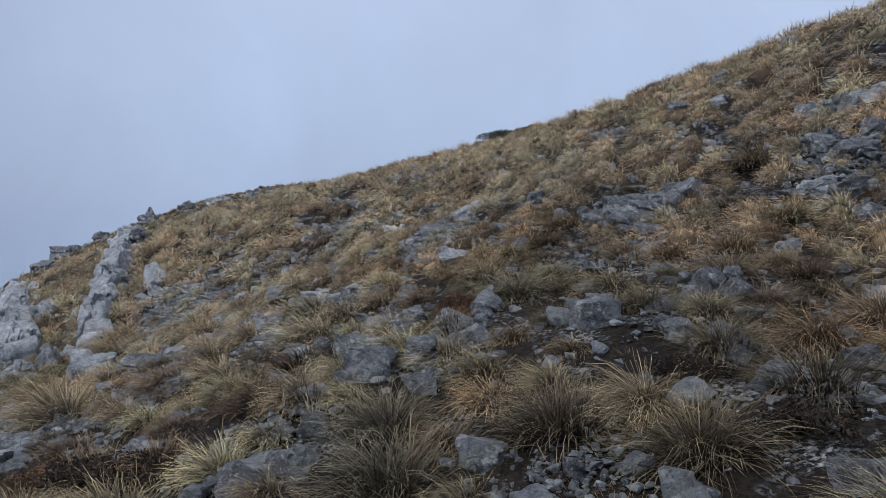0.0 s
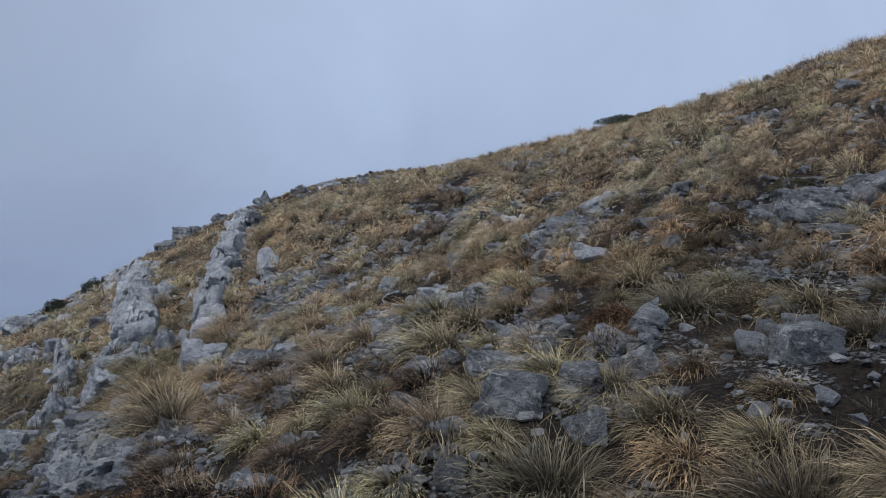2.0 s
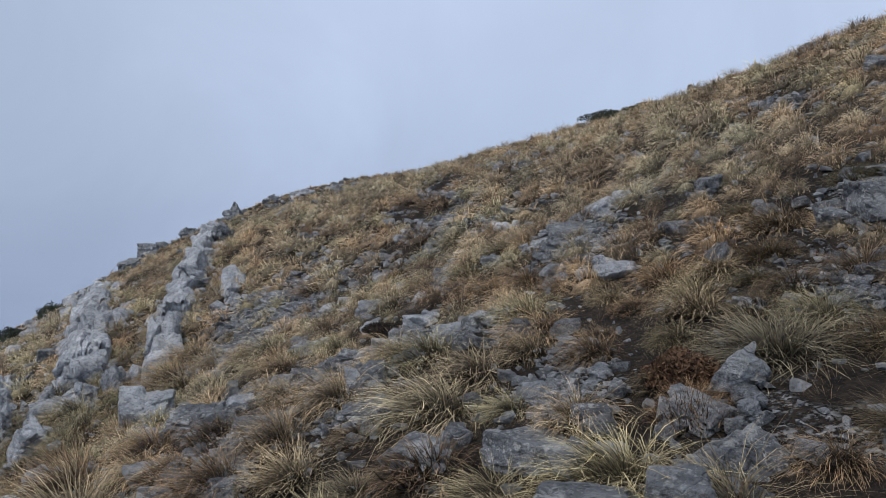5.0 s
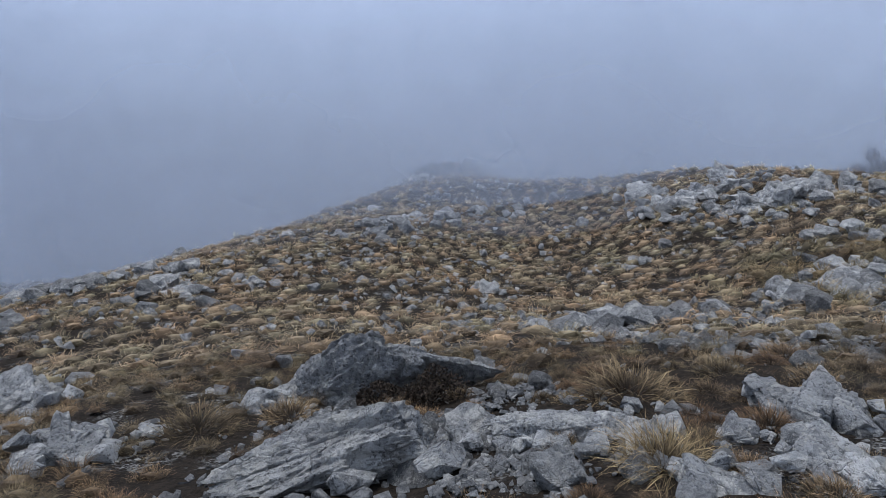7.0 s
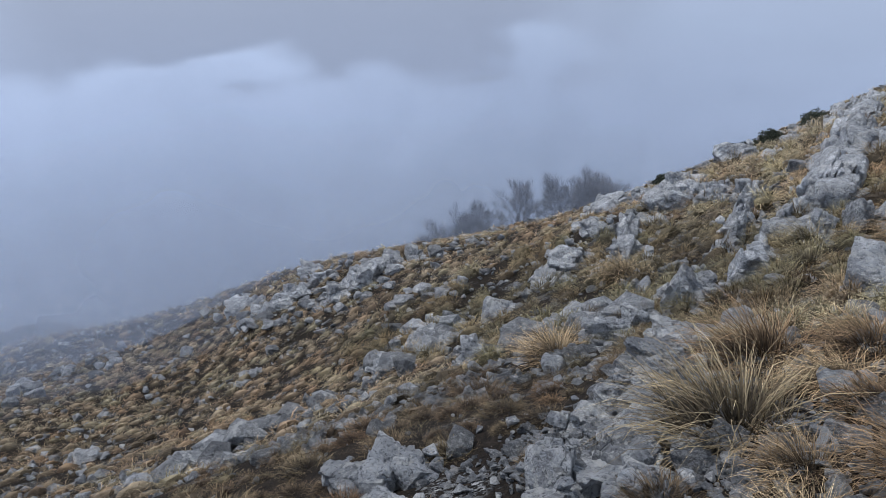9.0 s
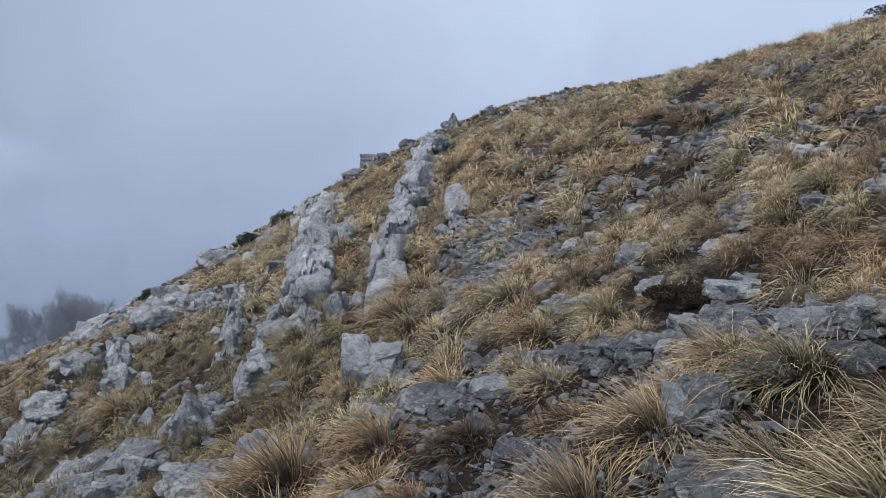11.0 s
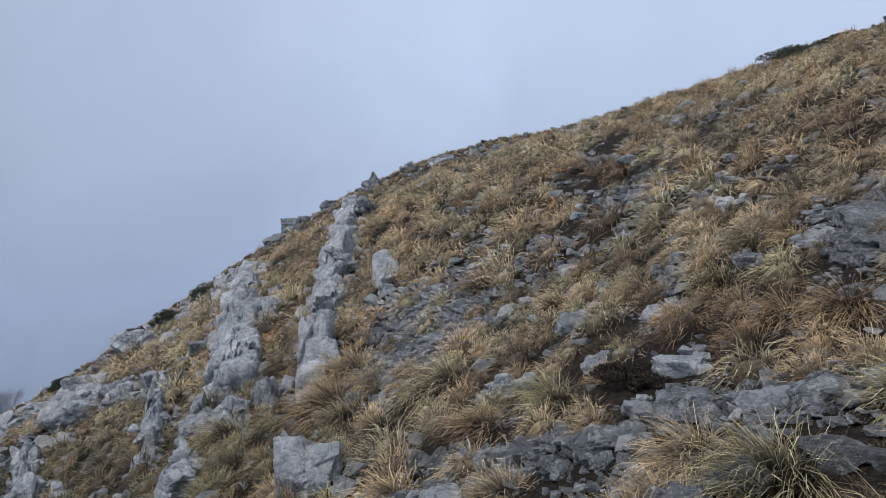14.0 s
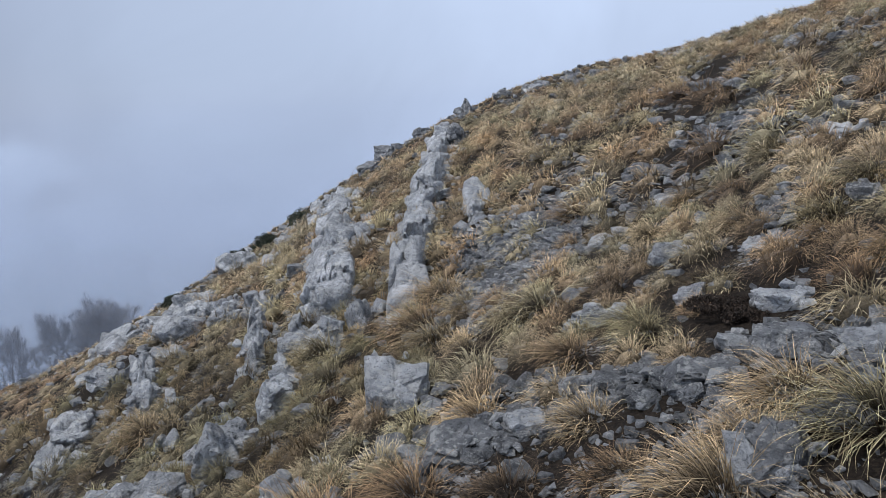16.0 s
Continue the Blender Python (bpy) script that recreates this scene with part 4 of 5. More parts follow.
def spaced(xs, ys, gap, seed_x=(), seed_y=()):
    """Picks points one after the other that keep their gap from those already picked."""
    cell, grid, picked = 0.8, {}, []

    def put(px, py, g):
        grid.setdefault((int(px // cell), int(py // cell)), []).append((px, py, g))

    for px, py in zip(seed_x, seed_y):
        put(px, py, 0.5)
    for k, (px, py, g) in enumerate(zip(xs, ys, gap)):
        i, j = int(px // cell), int(py // cell)
        ok = True
        for a in (-1, 0, 1):
            for b in (-1, 0, 1):
                for qx, qy, qg in grid.get((i + a, j + b), ()):
                    if (px - qx) ** 2 + (py - qy) ** 2 < (0.5 * (g + qg)) ** 2:
                        ok = False
        if ok:
            put(px, py, g)
            picked.append(k)
    return np.array(picked)


TUFT_RNG = np.random.RandomState(40)


def tuft_set(number, mat, count, spread, height, segs, width, sweep, lean0, dome):
    made = []
    for k in range(number):
        v, f, al = blades(TUFT_RNG, count, spread, height * TUFT_RNG.uniform(0.85, 1.12), segs, width, sweep, lean0 * TUFT_RNG.uniform(0.85, 1.2), dome)
        me = mesh_from("grass_tussock", v, f)
        set_along(me, al)
        me.materials.append(mat)
        made.append(me)
    return made


# long arching sprays, greener ones, wind-combed straw, low brown mats, round rusty cushions
TUFTS = {
    "b": tuft_set(5, LONG_STRAW, 760, 0.50, 0.46, 4, 0.0054, (-0.25, -0.05), 0.56, 0.05),
    "g": tuft_set(4, GREEN_STRAW, 700, 0.50, 0.43, 4, 0.0054, (-0.35, -0.05), 0.66, 0.05),
    "s": tuft_set(8, STRAW, 560, 0.44, 0.50, 3, 0.0054, (-0.75, -0.28), 0.72, 0.10),
    "n": tuft_set(5, RUST_STRAW, 460, 0.56, 0.26, 3, 0.0050, (-0.6, -0.1), 0.8, 0.10),
    "r": tuft_set(2, RUST_STRAW, 900, 0.60, 0.20, 2, 0.0034, (-0.1, 0.0), 0.5, 0.20),
}
KINDS = {"b": "large arching clump of pale dry grass", "g": "arching clump of half-green mountain grass", "s": "wind-combed clump of straw-coloured mountain grass",
         "n": "soft brown mat of withered fine grass", "r": "round rust-brown cushion of withered grass"}
# short dead blades, kept at root colour to stand in for shade inside tussocks
SHADE_CORES = []
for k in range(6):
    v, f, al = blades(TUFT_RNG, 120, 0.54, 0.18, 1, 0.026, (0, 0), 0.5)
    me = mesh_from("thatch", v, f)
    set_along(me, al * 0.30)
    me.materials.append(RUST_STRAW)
    SHADE_CORES.append(me)


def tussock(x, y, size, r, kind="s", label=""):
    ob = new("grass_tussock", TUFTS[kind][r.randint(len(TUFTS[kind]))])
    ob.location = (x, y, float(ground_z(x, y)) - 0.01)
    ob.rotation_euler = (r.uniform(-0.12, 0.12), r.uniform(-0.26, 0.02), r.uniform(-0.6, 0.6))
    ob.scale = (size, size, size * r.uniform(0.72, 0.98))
    # dark core added for the shade deep in the clump
    heart = new("thatch", SHADE_CORES[r.randint(6)])
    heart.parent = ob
    tagged(heart, "dark dead-grass core standing in for shade inside the tussock")
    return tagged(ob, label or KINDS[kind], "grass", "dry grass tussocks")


# the tussocks that stand out along the path: place and width
LONG_TUFTS = ((-1.40, 10.91, 0.43), (-1.00, 10.09, 0.53), (-1.40, 7.83, 0.68), (-0.99, 12.15, 0.61), (-0.64, 11.84, 0.47), (0.62, 3.74, 0.80), (-0.30, 4.11, 0.75),
              (-0.25, 3.51, 0.87), (1.94, 3.66, 0.72), (1.73, 4.39, 0.62), (1.57, 5.40, 0.62), (0.67, 6.42, 0.72), (2.85, 4.60, 0.75))
GREEN_TUFTS = ((1.42, 9.64, 0.55), (1.20, 8.25, 0.55), (2.40, 9.61, 0.49), (-6.50, 11.21, 0.84), (-10.96, 12.50, 1.0), (1.17, 3.26, 0.80), (-3.92, 4.09, 0.55), (3.3, 8.2, 0.6))
STRAW_TUFTS = ((-3.45, 6.45, 1.10), (-2.59, 5.83, 0.45), (-1.94, 6.21, 0.55), (-1.17, 6.64, 0.80), (-0.25, 6.98, 0.50), (-2.79, 10.17, 0.63), (-0.68, 8.31, 0.61), (0.47, 8.44, 0.61),
               (-0.75, 6.36, 0.38), (-2.64, 9.78, 0.56), (-3.18, 9.63, 0.65), (-2.77, 8.45, 0.57), (-3.68, 8.92, 0.63), (-4.13, 7.49, 0.95), (2.16, 6.73, 0.55), (2.67, 6.55, 0.57), (3.53, 7.35, 0.69))
UPPER_TUFTS = ((-5.88, 13.29, 1.2), (-6.72, 7.76, 0.87), (-7.46, 12.52, 1.0), (-10.56, 11.99, 1.1), (0.59, 10.45, 0.51), (-5.29, 11.61, 0.96), (-1.36, 11.37, 0.7), (-5.75, 12.23, 1.2),
               (-3.96, 11.38, 1.05), (-2.06, 12.15, 0.65), (-2.83, 14.14, 0.60), (-4.47, 15.14, 0.87), (-1.82, 14.82, 0.78), (-5.37, 12.80, 0.80), (-3.08, 13.13, 0.62),
               (3.93, 9.19, 0.86), (1.53, 9.01, 0.71), (-0.65, 9.84, 0.70))
BROWN_MATS = ((-1.72, 4.25, 0.7), (-2.2, 4.5, 0.75), (-2.75, 5.32, 0.61), (-1.22, 4.96, 0.83), (-1.64, 6.53, 0.44), (-3.03, 7.70, 0.63), (-5.03, 6.10, 0.47), (-5.31, 5.36, 0.47), (-5.67, 4.89, 0.49), (0.05, 6.28, 0.39),
              (-0.19, 7.34, 0.42), (-2.44, 7.71, 0.55), (0.14, 7.82, 0.47), (-2.32, 10.74, 0.49), (-2.47, 4.75, 0.72), (-5.17, 4.13, 0.77), (-6.28, 6.68, 0.82),
              (-5.00, 1.15, 0.69), (-5.30, 1.73, 0.49), (-6.25, 5.55, 0.53), (-3.93, 4.98, 0.32))
RUST_CUSHIONS = ((0.10, 5.82, 0.47), (-4.43, 10.62, 0.65), (-6.22, 2.53, 0.44))
r = np.random.RandomState(41)
BIG = []
for kind, group, wide in (("b", LONG_TUFTS[5:], 0.80), ("s", LONG_TUFTS[:5], 0.70), ("g", GREEN_TUFTS, 0.82), ("s", STRAW_TUFTS + UPPER_TUFTS, 0.80), ("n", BROWN_MATS, 0.72), ("r", RUST_CUSHIONS, 0.70)):
    for x, y, w in group:
        tussock(x, y, w / wide, r, kind)
        BIG.append((x, y, w))

x, y, r = scatter(13500, -8, 5.5, -2.0, 14, 42)
size = r.uniform(0.45, 1.0, len(x))
keep = (r.rand(len(x)) < 1.0 - 0.85 * stony(x, y)) & clear_of_rocks(x, y, 0.03) & ~earthy(x, y) & ~((x > 2.8) & (y < 3)) & ~((x > -2.2) & (y < 1.5)) & (np.hypot((x + 3.6) / 0.5, (y - 2.6) / 0.9) > 1)
x, y, size = x[keep], y[keep], size[keep]
LOW_SIDE = lambda px, py: (px < -3.1 - 0.25 * (py - 5)) & (py < 7.6)
size = size * np.where(LOW_SIDE(x, y), 0.60, 1.0)
pick = spaced(x, y, size * 0.52, [b[0] for b in BIG], [b[1] for b in BIG])
x, y, size = x[pick], y[pick], size[pick]
near = np.argsort(np.hypot((x + 1.4) * 0.9, y - 4.8))
for i in near[:215]:
    low = LOW_SIDE(x[i], y[i])
    if low or r.rand() < 0.16:
        kind = "n"
    elif x[i] < -5 and r.rand() < 0.3:
        kind = "g"
    elif x[i] > 0.6 and r.rand() < 0.6:
        kind = "b" if r.rand() < 0.7 else "g"
    else:
        kind = "s"
    tussock(x[i], y[i], size[i], r, kind)
REST = near[215:]


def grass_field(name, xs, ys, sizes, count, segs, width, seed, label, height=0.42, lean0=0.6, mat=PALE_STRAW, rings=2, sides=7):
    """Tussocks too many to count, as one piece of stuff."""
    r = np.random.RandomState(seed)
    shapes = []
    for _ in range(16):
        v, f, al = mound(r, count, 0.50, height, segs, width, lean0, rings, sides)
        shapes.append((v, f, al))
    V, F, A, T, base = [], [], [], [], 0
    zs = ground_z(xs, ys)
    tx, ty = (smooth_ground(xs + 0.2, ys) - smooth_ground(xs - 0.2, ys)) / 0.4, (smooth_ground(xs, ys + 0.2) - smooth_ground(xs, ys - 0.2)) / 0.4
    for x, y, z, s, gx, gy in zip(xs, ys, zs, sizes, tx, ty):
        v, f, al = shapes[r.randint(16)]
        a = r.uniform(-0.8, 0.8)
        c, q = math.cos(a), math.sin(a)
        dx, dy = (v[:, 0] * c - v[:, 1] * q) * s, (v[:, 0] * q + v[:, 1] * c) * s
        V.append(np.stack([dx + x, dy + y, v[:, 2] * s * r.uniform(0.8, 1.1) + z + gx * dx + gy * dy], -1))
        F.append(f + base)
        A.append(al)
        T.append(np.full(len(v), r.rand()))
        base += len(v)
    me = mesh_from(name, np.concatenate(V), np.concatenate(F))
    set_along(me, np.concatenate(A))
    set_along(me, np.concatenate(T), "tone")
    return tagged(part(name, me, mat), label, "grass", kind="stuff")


low = REST[LOW_SIDE(x[REST], y[REST])]
REST = REST[~LOW_SIDE(x[REST], y[REST])]
edge = (x[REST] < -5.2) & (y[REST] > 7.6)
grass_field("olive_grass", x[REST[edge]], y[REST[edge]], size[REST[edge]], 260, 2, 0.0066, 57, "olive-straw grass among the rib rocks", 0.48, 0.6, OLIVE_STRAW)
REST = REST[~edge]
grass_field("grass", x[REST], y[REST], size[REST], 260, 2, 0.0066, 44, "dense dry straw-coloured grass on the slope", 0.46)
grass_field("low_grass", x[low], y[low], size[low], 200, 2, 0.0052, 43, "low brown-tan grass below the path", 0.44, 0.7, BROWN_STRAW)
x, y, r = scatter(8500, -8, 6, -2, 15, 45)
keep = (r.rand(len(x)) < 0.52 - 0.48 * stony(x, y)) & ~earthy(x, y) & ~((x > 3) & (y < 3)) & ~((x > -2.2) & (y < 1.5))
grass_field("short_grass", x[keep], y[keep], r.uniform(0.22, 0.5, keep.sum()), 50, 1, 0.0045, 46, "short dry grass between the tussocks", mat=BROWN_STRAW, rings=0)
x, y, r = scatter(34000, -26, 14, -8, 36, 47)
d = np.hypot(x + 1.5, y - 5)
keep = (((x > -6.5 - 0.3 * (y - 8)) | ((y > 8.5) & (x > -17))) & ((x < -8) | (x > 5.5) | (y > 14))) & (r.rand(len(x)) < 0.95 - 0.85 * stony(x, y)) & (d < 30) & ~((x > -2) & (y < 3)) & ~((x > 9) & (y < 8)) & ~((x > 4) & (y > 25))
x, y, size = x[keep], y[keep], r.uniform(0.75, 1.45, keep.sum())
pick = spaced(x, y, size * 0.47)
edge = (x[pick] < -6.5) & (y[pick] < 15)
grass_field("edge_grass", x[pick][edge], y[pick][edge], size[pick][edge], 150, 2, 0.0076, 56, "olive-straw grass on the steep edge of the slope", 0.46, 0.66, OLIVE_STRAW)
pick = pick[~edge]
grass_field("slope_grass", x[pick], y[pick], size[pick], 150, 2, 0.0088, 48, "tawny dry grass over the open slope", 0.50, 0.70, rings=3, sides=9)
x, y, r = scatter(6000, -3, 15, -11, 3.2, 54)
keep = (((x > -2.2) & (y < 1.5)) | ((x > 2.8) & (y < 3))) & (r.rand(len(x)) < 0.95 - 0.85 * stony(x, y))
x, y, size = x[keep], y[keep], r.uniform(0.6, 1.15, keep.sum())
pick = spaced(x, y, size * 0.46)
grass_field("path_grass", x[pick], y[pick], size[pick], 120, 1, 0.008, 55, "dry trodden grass along the path", 0.42, 0.62, rings=0)
x, y, r = scatter(34000, -30, -3, -16, 36, 51)
keep = (x <= -6.5 - 0.3 * (y - 8)) & ~((y > 8.5) & (x > -17)) & ((x < -8) | (y < -2) | (y > 14)) & (np.hypot(x + 1.5, y - 5) < 30) & (r.rand(len(x)) < 0.97 - 0.5 * stony(x, y)) & ~((x > -2) & (y < 3))
x, y, size = x[keep], y[keep], r.uniform(0.7, 1.25, keep.sum())
pick = spaced(x, y, size * 0.39)
grass_field("lower_grass", x[pick], y[pick], size[pick], 56, 2, 0.0075, 52, "low tawny grass tufts on the falling slope", 0.32, 0.85, TAWNY_STRAW)
x, y, r = scatter(44000, -75, 26, -40, 72, 49)
d = np.hypot(x + 1.5, y - 5)
keep = (d >= 27) & (r.rand(len(x)) < 0.95 - 0.8 * stony(x, y)) & ~((x > 0) & (y < 10)) & ~((x > 4) & (y > 25)) & (y < 60)
x, y, size = x[keep], y[keep], r.uniform(0.9, 1.6, keep.sum())
pick = spaced(x, y, size * 0.52)
grass_field("far_grass", x[pick], y[pick], size[pick], 18, 1, 0.026, 50, "tawny grass on the far shoulder of the hill", 0.36, 0.75, rings=2, sides=6)


# ---- shrubs, dead wood, trees ----
def twig_tree(r, height, levels, trunk, spread=0.6, split=4, start=None):
    """Tapering limbs that fork again and again. Returns a list of (from, to, r0, r1, level)."""
    limbs = []

    def grow(p, d, ln, rad, lev):
        q = p
        for s in range(3):
            d2 = d + r.normal(0, 0.13, 3) + np.array([0, 0, 0.06])
            d2 /= np.linalg.norm(d2)
            n = q + d2 * ln / 3
            limbs.append((q, n, rad * (1 - 0.22 * s), rad * (1 - 0.22 * (s + 1)), lev))
            if lev < levels and s > 0:
                for _ in range(r.randint(1, split)):
                    side = r.normal(0, 1, 3)
                    nd = d2 + side * spread * 0.6
                    nd[2] = nd[2] + 0.25
                    nd /= np.linalg.norm(nd)
                    grow(n, nd, ln * r.uniform(0.5, 0.75), rad * 0.5, lev + 1)
            q, d = n, d2

    for _ in range(start or 1):
        d = np.array([r.normal(0, spread * 0.5), r.normal(0, spread * 0.5), 1.0])
        grow(np.array([r.normal(0, 0.08), r.normal(0, 0.08), -0.2]) * (start or 1) ** 0.5, d / np.linalg.norm(d), height * 0.5, trunk, 0)
    return limbs


def tubes(limbs, least):
    V, F = [], []
    for p, q, a, b, lev in limbs:
        a, b = max(a, least), max(b, least * 0.7)
        d = (q - p) / (np.linalg.norm(q - p) + 1e-9)
        u = np.cross(d, (0.3, 0.2, 0.93))
        u /= np.linalg.norm(u) + 1e-9
        v = np.cross(d, u)
        k = 5 if lev < 2 else 3
        base = len(V)
        for c, rad in ((p, a), (q, b)):
            for s in range(k):
                an = 2 * math.pi * s / k
                V.append(c + (u * math.cos(an) + v * math.sin(an)) * rad)
        for s in range(k):
            t = (s + 1) % k
            F += [(base + s, base + t, base + k + t), (base + s, base + k + t, base + k + s)]
    return np.array(V), np.array(F)


def bare_tree(x, y, height, seed, label):
    r = np.random.RandomState(seed)
    limbs = twig_tree(r, height, 4, height * 0.020, 0.85, 3, 6)
    top = max(l[1][2] for l in limbs)
    k = height / top
    limbs = [(p * k, q * k, a, b, lev) for p, q, a, b, lev in limbs]
    tree = new("bare_tree")
    tree.location = (x, y, float(ground_z(x, y)))
    v, f = tubes([l for l in limbs if l[4] == 0], 0.02)
    part("trunk", mesh_from("trunk", v, f), BARK, tree)
    v, f = tubes([l for l in limbs if l[4] > 0], 0.016)
    # the finest twigs, as slivers on the outer limbs
    outer = [l for l in limbs if l[4] >= 2]
    pick = r.randint(0, len(outer), 5200)
    p0 = np.array([outer[k][1] for k in pick]) + r.normal(0, 0.12, (5200, 3))
    d = p0 - np.array([0, 0, height * 0.25])
    d = d / np.linalg.norm(d, axis=1)[:, None] + r.normal(0, 0.5, (5200, 3))
    d *= (r.uniform(0.3, 0.8, 5200) / np.linalg.norm(d, axis=1))[:, None]
    o = np.cross(d, r.normal(size=(5200, 3)))
    o *= 0.012 / np.linalg.norm(o, axis=1)[:, None]
    tv = np.stack([p0 - o, p0 + o, p0 + d], 1).reshape(-1, 3)
    f = np.concatenate([f, np.arange(15600).reshape(-1, 3) + len(v)])
    v = np.concatenate([v, tv])
    part("crown", mesh_from("crown", v, f), BARK, tree, "leafless grey-brown twigs")
    return tagged(tree, label, "tree", "bare trees in the fog")


for i, (x, y, top) in enumerate(((-48.2, 30.0, -12.6), (-49.6, 35.6, -12.3), (-47.7, 38.9, -10.8), (-50.2, 45.2, -12.4), (-47.2, 27.6, -13.4), (-46.5, 41.5, -11.8))):
    bare_tree(x, y, top + 0.2 - float(ground_z(x, y)), 60 + i, "leafless round-crowned tree standing in the fog")


def shrub(x, y, w, h, seed, mat, label, leaves=3000, leaf=0.016, name="shrub", ragged=0.3):
    """A low cushion of fine twigs with small leaves."""
    r = np.random.RandomState(seed)
    top = new(name)
    top.location = (x, y, float(ground_z(x, y)))
    limbs = []
    for _ in range(60):
        a, e = r.uniform(0, 6.28), r.uniform(0.2, 1.4)
        d = np.array([math.cos(a) * math.cos(e) * w / 2, math.sin(a) * math.cos(e) * w / 2, math.sin(e) * h])
        limbs.append((np.array([0, 0, -0.03]), d * r.uniform(0.6, 1.05), 0.006, 0.003, 2))
    v, f = tubes(limbs, 0.003)
    part("stem", mesh_from("stem", v, f), mat, top)
    a, e, q = r.uniform(0, 6.28, leaves), np.arcsin(r.uniform(0.0, 1, leaves)), r.uniform(0.5, 1.0, leaves) ** 0.6
    c = np.stack([np.cos(a) * np.cos(e) * w / 2, np.sin(a) * np.cos(e) * w / 2, np.sin(e) * h], -1) * q[:, None]
    c *= (1 + ragged * noise3(c * 4 / w + seed))[:, None]
    u = r.normal(size=(leaves, 3))
    u /= np.linalg.norm(u, axis=1)[:, None]
    t = np.cross(u, r.normal(size=(leaves, 3)))
    t /= np.linalg.norm(t, axis=1)[:, None]
    V = np.stack([c - u * leaf, c + t * leaf * 0.35, c + u * leaf, c - t * leaf * 0.35], 1).reshape(-1, 3)
    b = np.arange(leaves)[:, None] * 4
    part("foliage", mesh_from("foliage", V, np.concatenate([b, b + 1, b + 2, b + 3], 1)), mat, top)
    return tagged(top, label, "shrub")


# dark heath cushions by the path, juniper on the skyline, dead wood
for i, (x, y, ww, hh) in enumerate(((1.46, 4.2, 0.5, 0.07), (1.72, 3.3, 0.55, 0.06), (-2.05, 9.85, 0.55, 0.09), (-1.9, 9.65, 0.35, 0.06), (-1.75, 4.2, 0.60, 0.13), (-2.2, 4.45, 0.65, 0.15))):
    shrub(x, y, ww, hh, 80 + i, HEATH, "low dark-brown heath cushion among stones", 3200, ragged=0.7)
shrub(-5.52, 2.75, 0.55, 0.24, 86, HEATH, "dark brown heath in the hollow under a boulder", 3600, ragged=0.6)
shrub(-5.50, 2.35, 0.45, 0.16, 87, HEATH, "dark brown heath in the hollow under a boulder", 2600, ragged=0.6)
for i, (x, y, ww, hh) in enumerate(((0.15, 6.25, 0.42, 0.16), (-2.6, 4.6, 0.6, 0.18))):
    shrub(x, y, ww, hh, 90 + i, RUST_HEATH, "rust-brown withered heath cushion", 3200)
for i, (x, y, ww, hh) in enumerate(((3.1, 32.3, 2.4, 0.42), (4.0, 32.0, 1.5, 0.34), (-17.9, 26.7, 0.9, 0.4), (-18.5, 25.5, 0.8, 0.35), (-19.6, 26.0, 0.9, 0.3), (-22.3, 28.0, 0.9, 0.45), (-20.5, 22.5, 0.7, 0.35))):
    shrub(x, y, ww, hh, 100 + i, JUNIPER, "dark green creeping juniper on the ridge", 6000 if i < 2 else 1600, 0.05, "juniper", 0.45 if i < 2 else 0.7)



def dead_branch(x, y, height, seed, forks, label):
    r = np.random.RandomState(seed)
    limbs = twig_tree(r, height, 1, height * 0.02, 0.7, 2, forks)
    v, f = tubes(limbs, 0.006)
    ob = part("dead_branch", mesh_from("dead_branch", v, f), DEADWOOD)
    ob.location = (x, y, float(ground_z(x, y)))
    return tagged(ob, label, "branch")


dead_branch(-5.2, 2.45, 0.45, 71, 2, "bleached dead branch sticking out from under a rock")
dead_branch(-5.25, 2.95, 0.35, 72, 2, "bleached dead branch sticking out from under a rock")
dead_branch(-24.2, 40.5, 1.6, 73, 1, "thin dead stem standing on the ridge")
tussock(-5.75, 2.75, 0.6, np.random.RandomState(74), "r", "tuft of reddish dry grass under a rock")


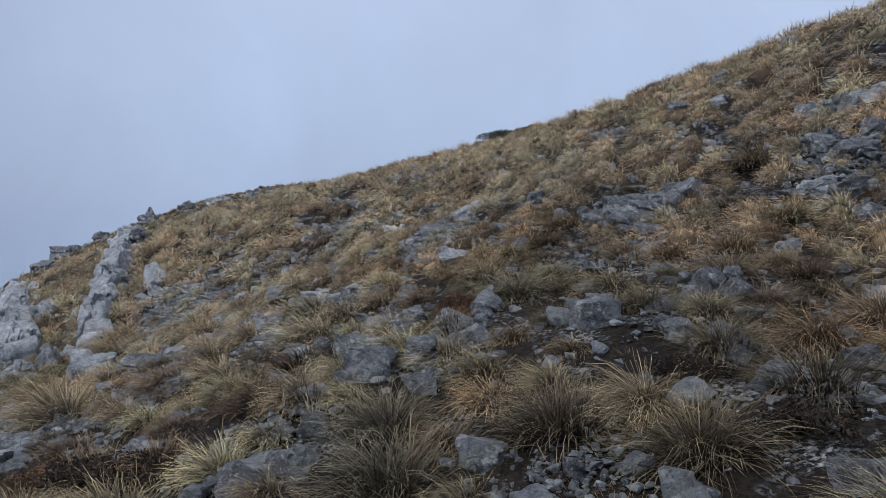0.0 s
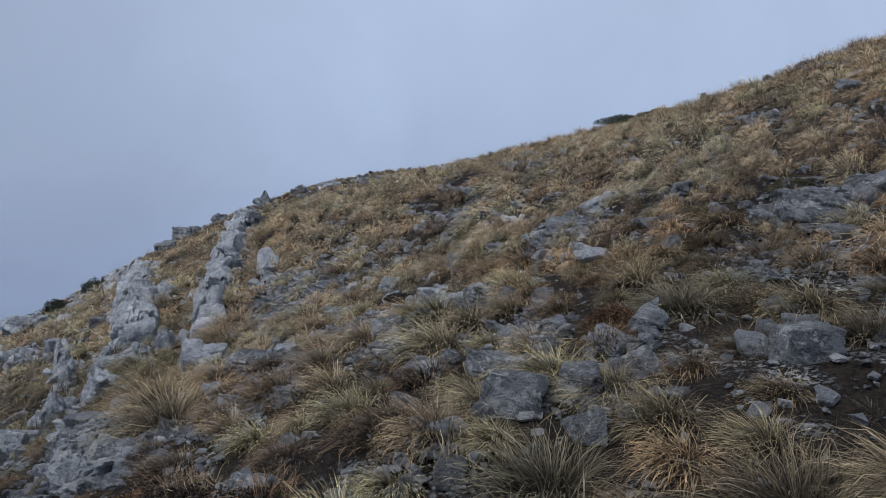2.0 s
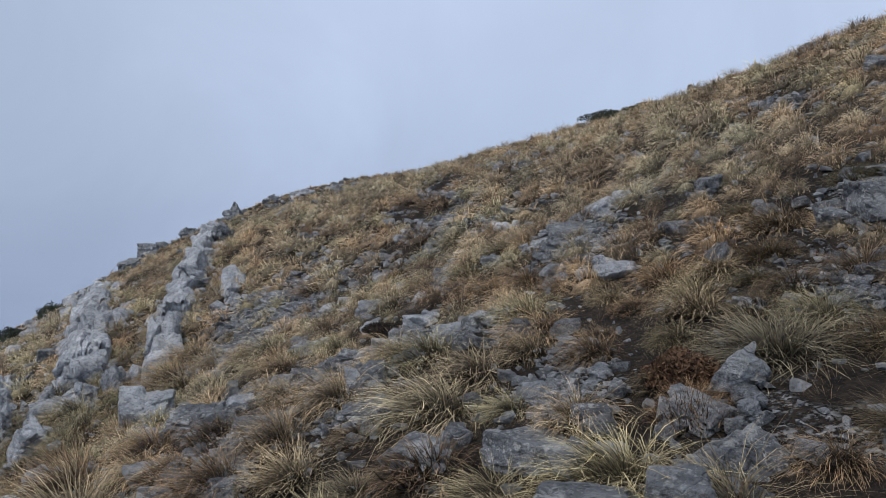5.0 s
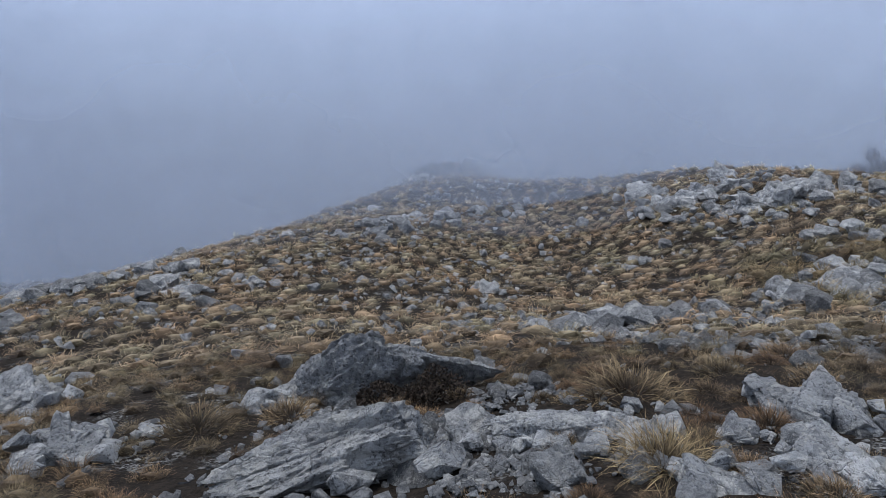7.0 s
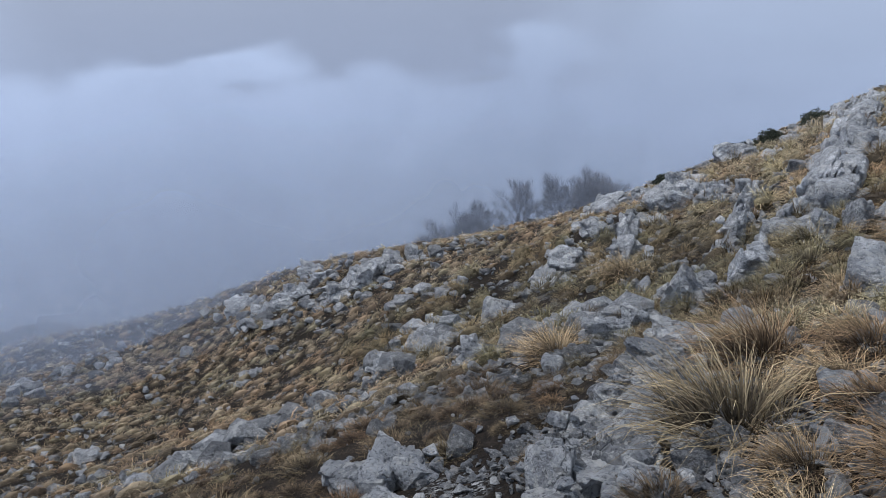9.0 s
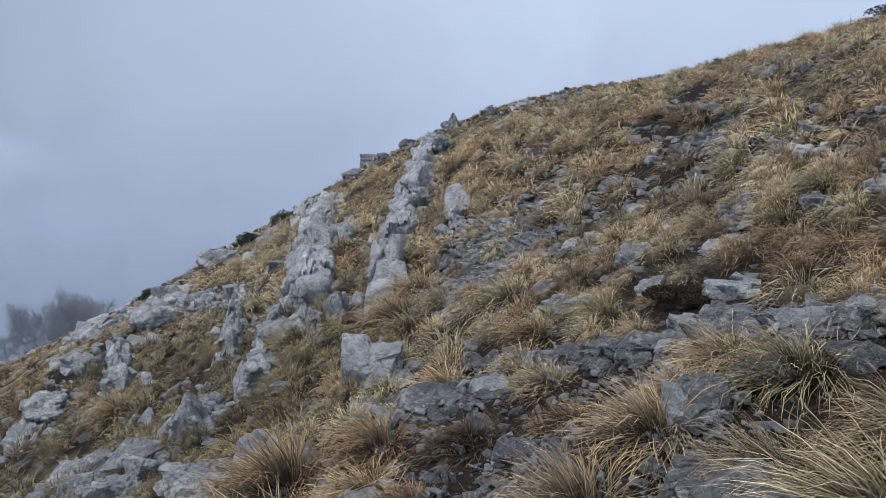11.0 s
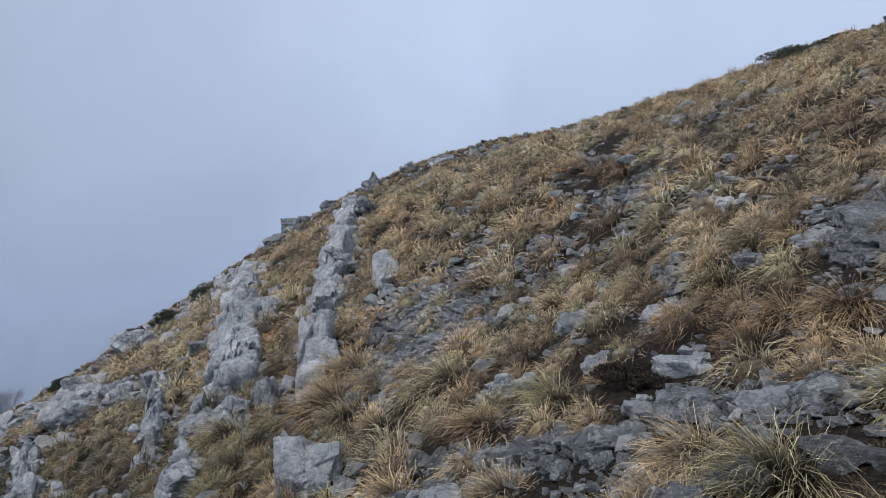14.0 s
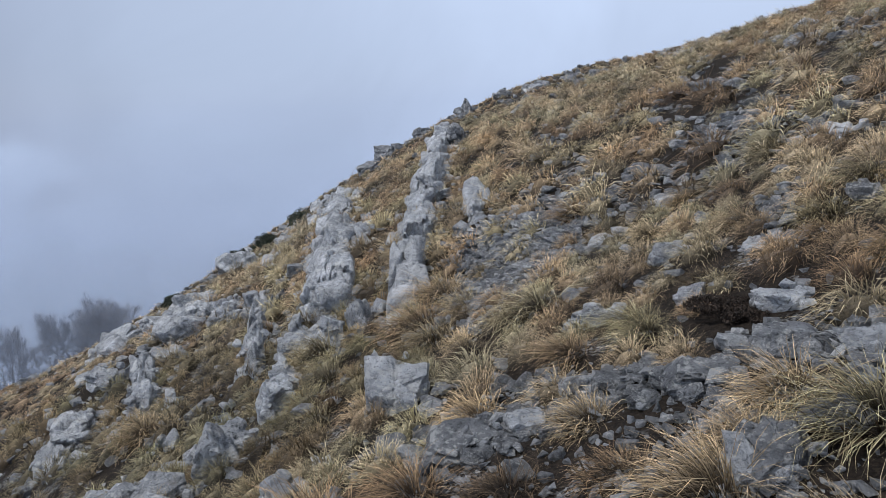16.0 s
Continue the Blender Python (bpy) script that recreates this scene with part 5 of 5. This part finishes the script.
# ---- fog: thin veils that hang over the falling side, one behind the other ----
def fog_material():
    m, n = material("drifting_fog")
    p = n.add("ShaderNodeNewGeometry").outputs["Position"]
    s = n.add("ShaderNodeSeparateXYZ", {0: p})
    thick = n.add("ShaderNodeAttribute", attribute_name="thickness").outputs["Fac"]
    swirl = n.ramp(n.noise(p, 0.035, 4, 0.5, 0.4), [(0.30, 0.25), (0.70, 1.15)])
    a = n.math("MULTIPLY", thick, swirl, True)
    d = n.add("ShaderNodeBsdfDiffuse", {"Color": (0.59, 0.665, 0.80, 1)})
    t = n.add("ShaderNodeBsdfTranslucent", {"Color": (0.59, 0.665, 0.80, 1)})
    lit = n.add("ShaderNodeMixShader", {0: 0.5, 1: d.outputs[0], 2: t.outputs[0]})
    clear = n.add("ShaderNodeBsdfTransparent")
    mix = n.add("ShaderNodeMixShader", {0: a, 1: clear.outputs[0], 2: lit.outputs[0]})
    n.add("ShaderNodeOutputMaterial", {"Surface": mix.outputs[0]})
    return m


FOG = fog_material()


def veil(x0, bend, y0, y1, low, high, amount):
    ys = np.linspace(y0, y1, 70)
    hs = np.linspace(0, 1, 16)
    V, A = [], []
    for yy in ys:
        s = (yy - y0) / (y1 - y0)
        side = min(1, s / 0.2, (1 - s) / 0.25)
        xx = x0 + bend * (2 * s - 1) ** 2 + 1.5 * math.sin(yy * 0.21 + x0)
        for h in hs:
            V.append((xx, yy, low + (high - low) * h))
            A.append(amount * max(0, side) ** 1.5 * min(1, (1 - h) / 0.45))
    n, k = len(ys), len(hs)
    idx = np.arange(n * k).reshape(n, k)
    quads = np.stack([idx[:-1, :-1], idx[1:, :-1], idx[1:, 1:], idx[:-1, 1:]], -1).reshape(-1, 4)
    me = mesh_from("fog_bank", np.array(V), quads, True)
    at = me.attributes.new("thickness", "FLOAT", "POINT")
    at.data.foreach_set("value", np.array(A, np.float32))
    ob = part("fog_bank", me, FOG)
    return tagged(ob, "thin grey-white fog drifting up the slope", "fog", kind="structure")


for x0, bend, y0, y1, low, high, amount in ((-19, -3, -60, 1, -30, -5, 0.22), (-22, -3, -60, 17, -30, -4, 0.22), (-25, -3, -60, 24, -30, -3, 0.26), (-28, -4, -60, 30, -30, -2, 0.30), (-31, -4, -60, 30, -34, 0, 0.32),
                                            (-35, -5, -70, 36, -34, 0, 0.36), (-39, -6, -80, 40, -40, 2, 0.42), (-44, -6, -90, 100, -50, 3, 0.60), (-45.5, -3, 18, 90, -50, 2, 0.40), (-60, -8, -110, 90, -60, 5, 0.76)):
    veil(x0, bend, y0, y1, low, high, amount)
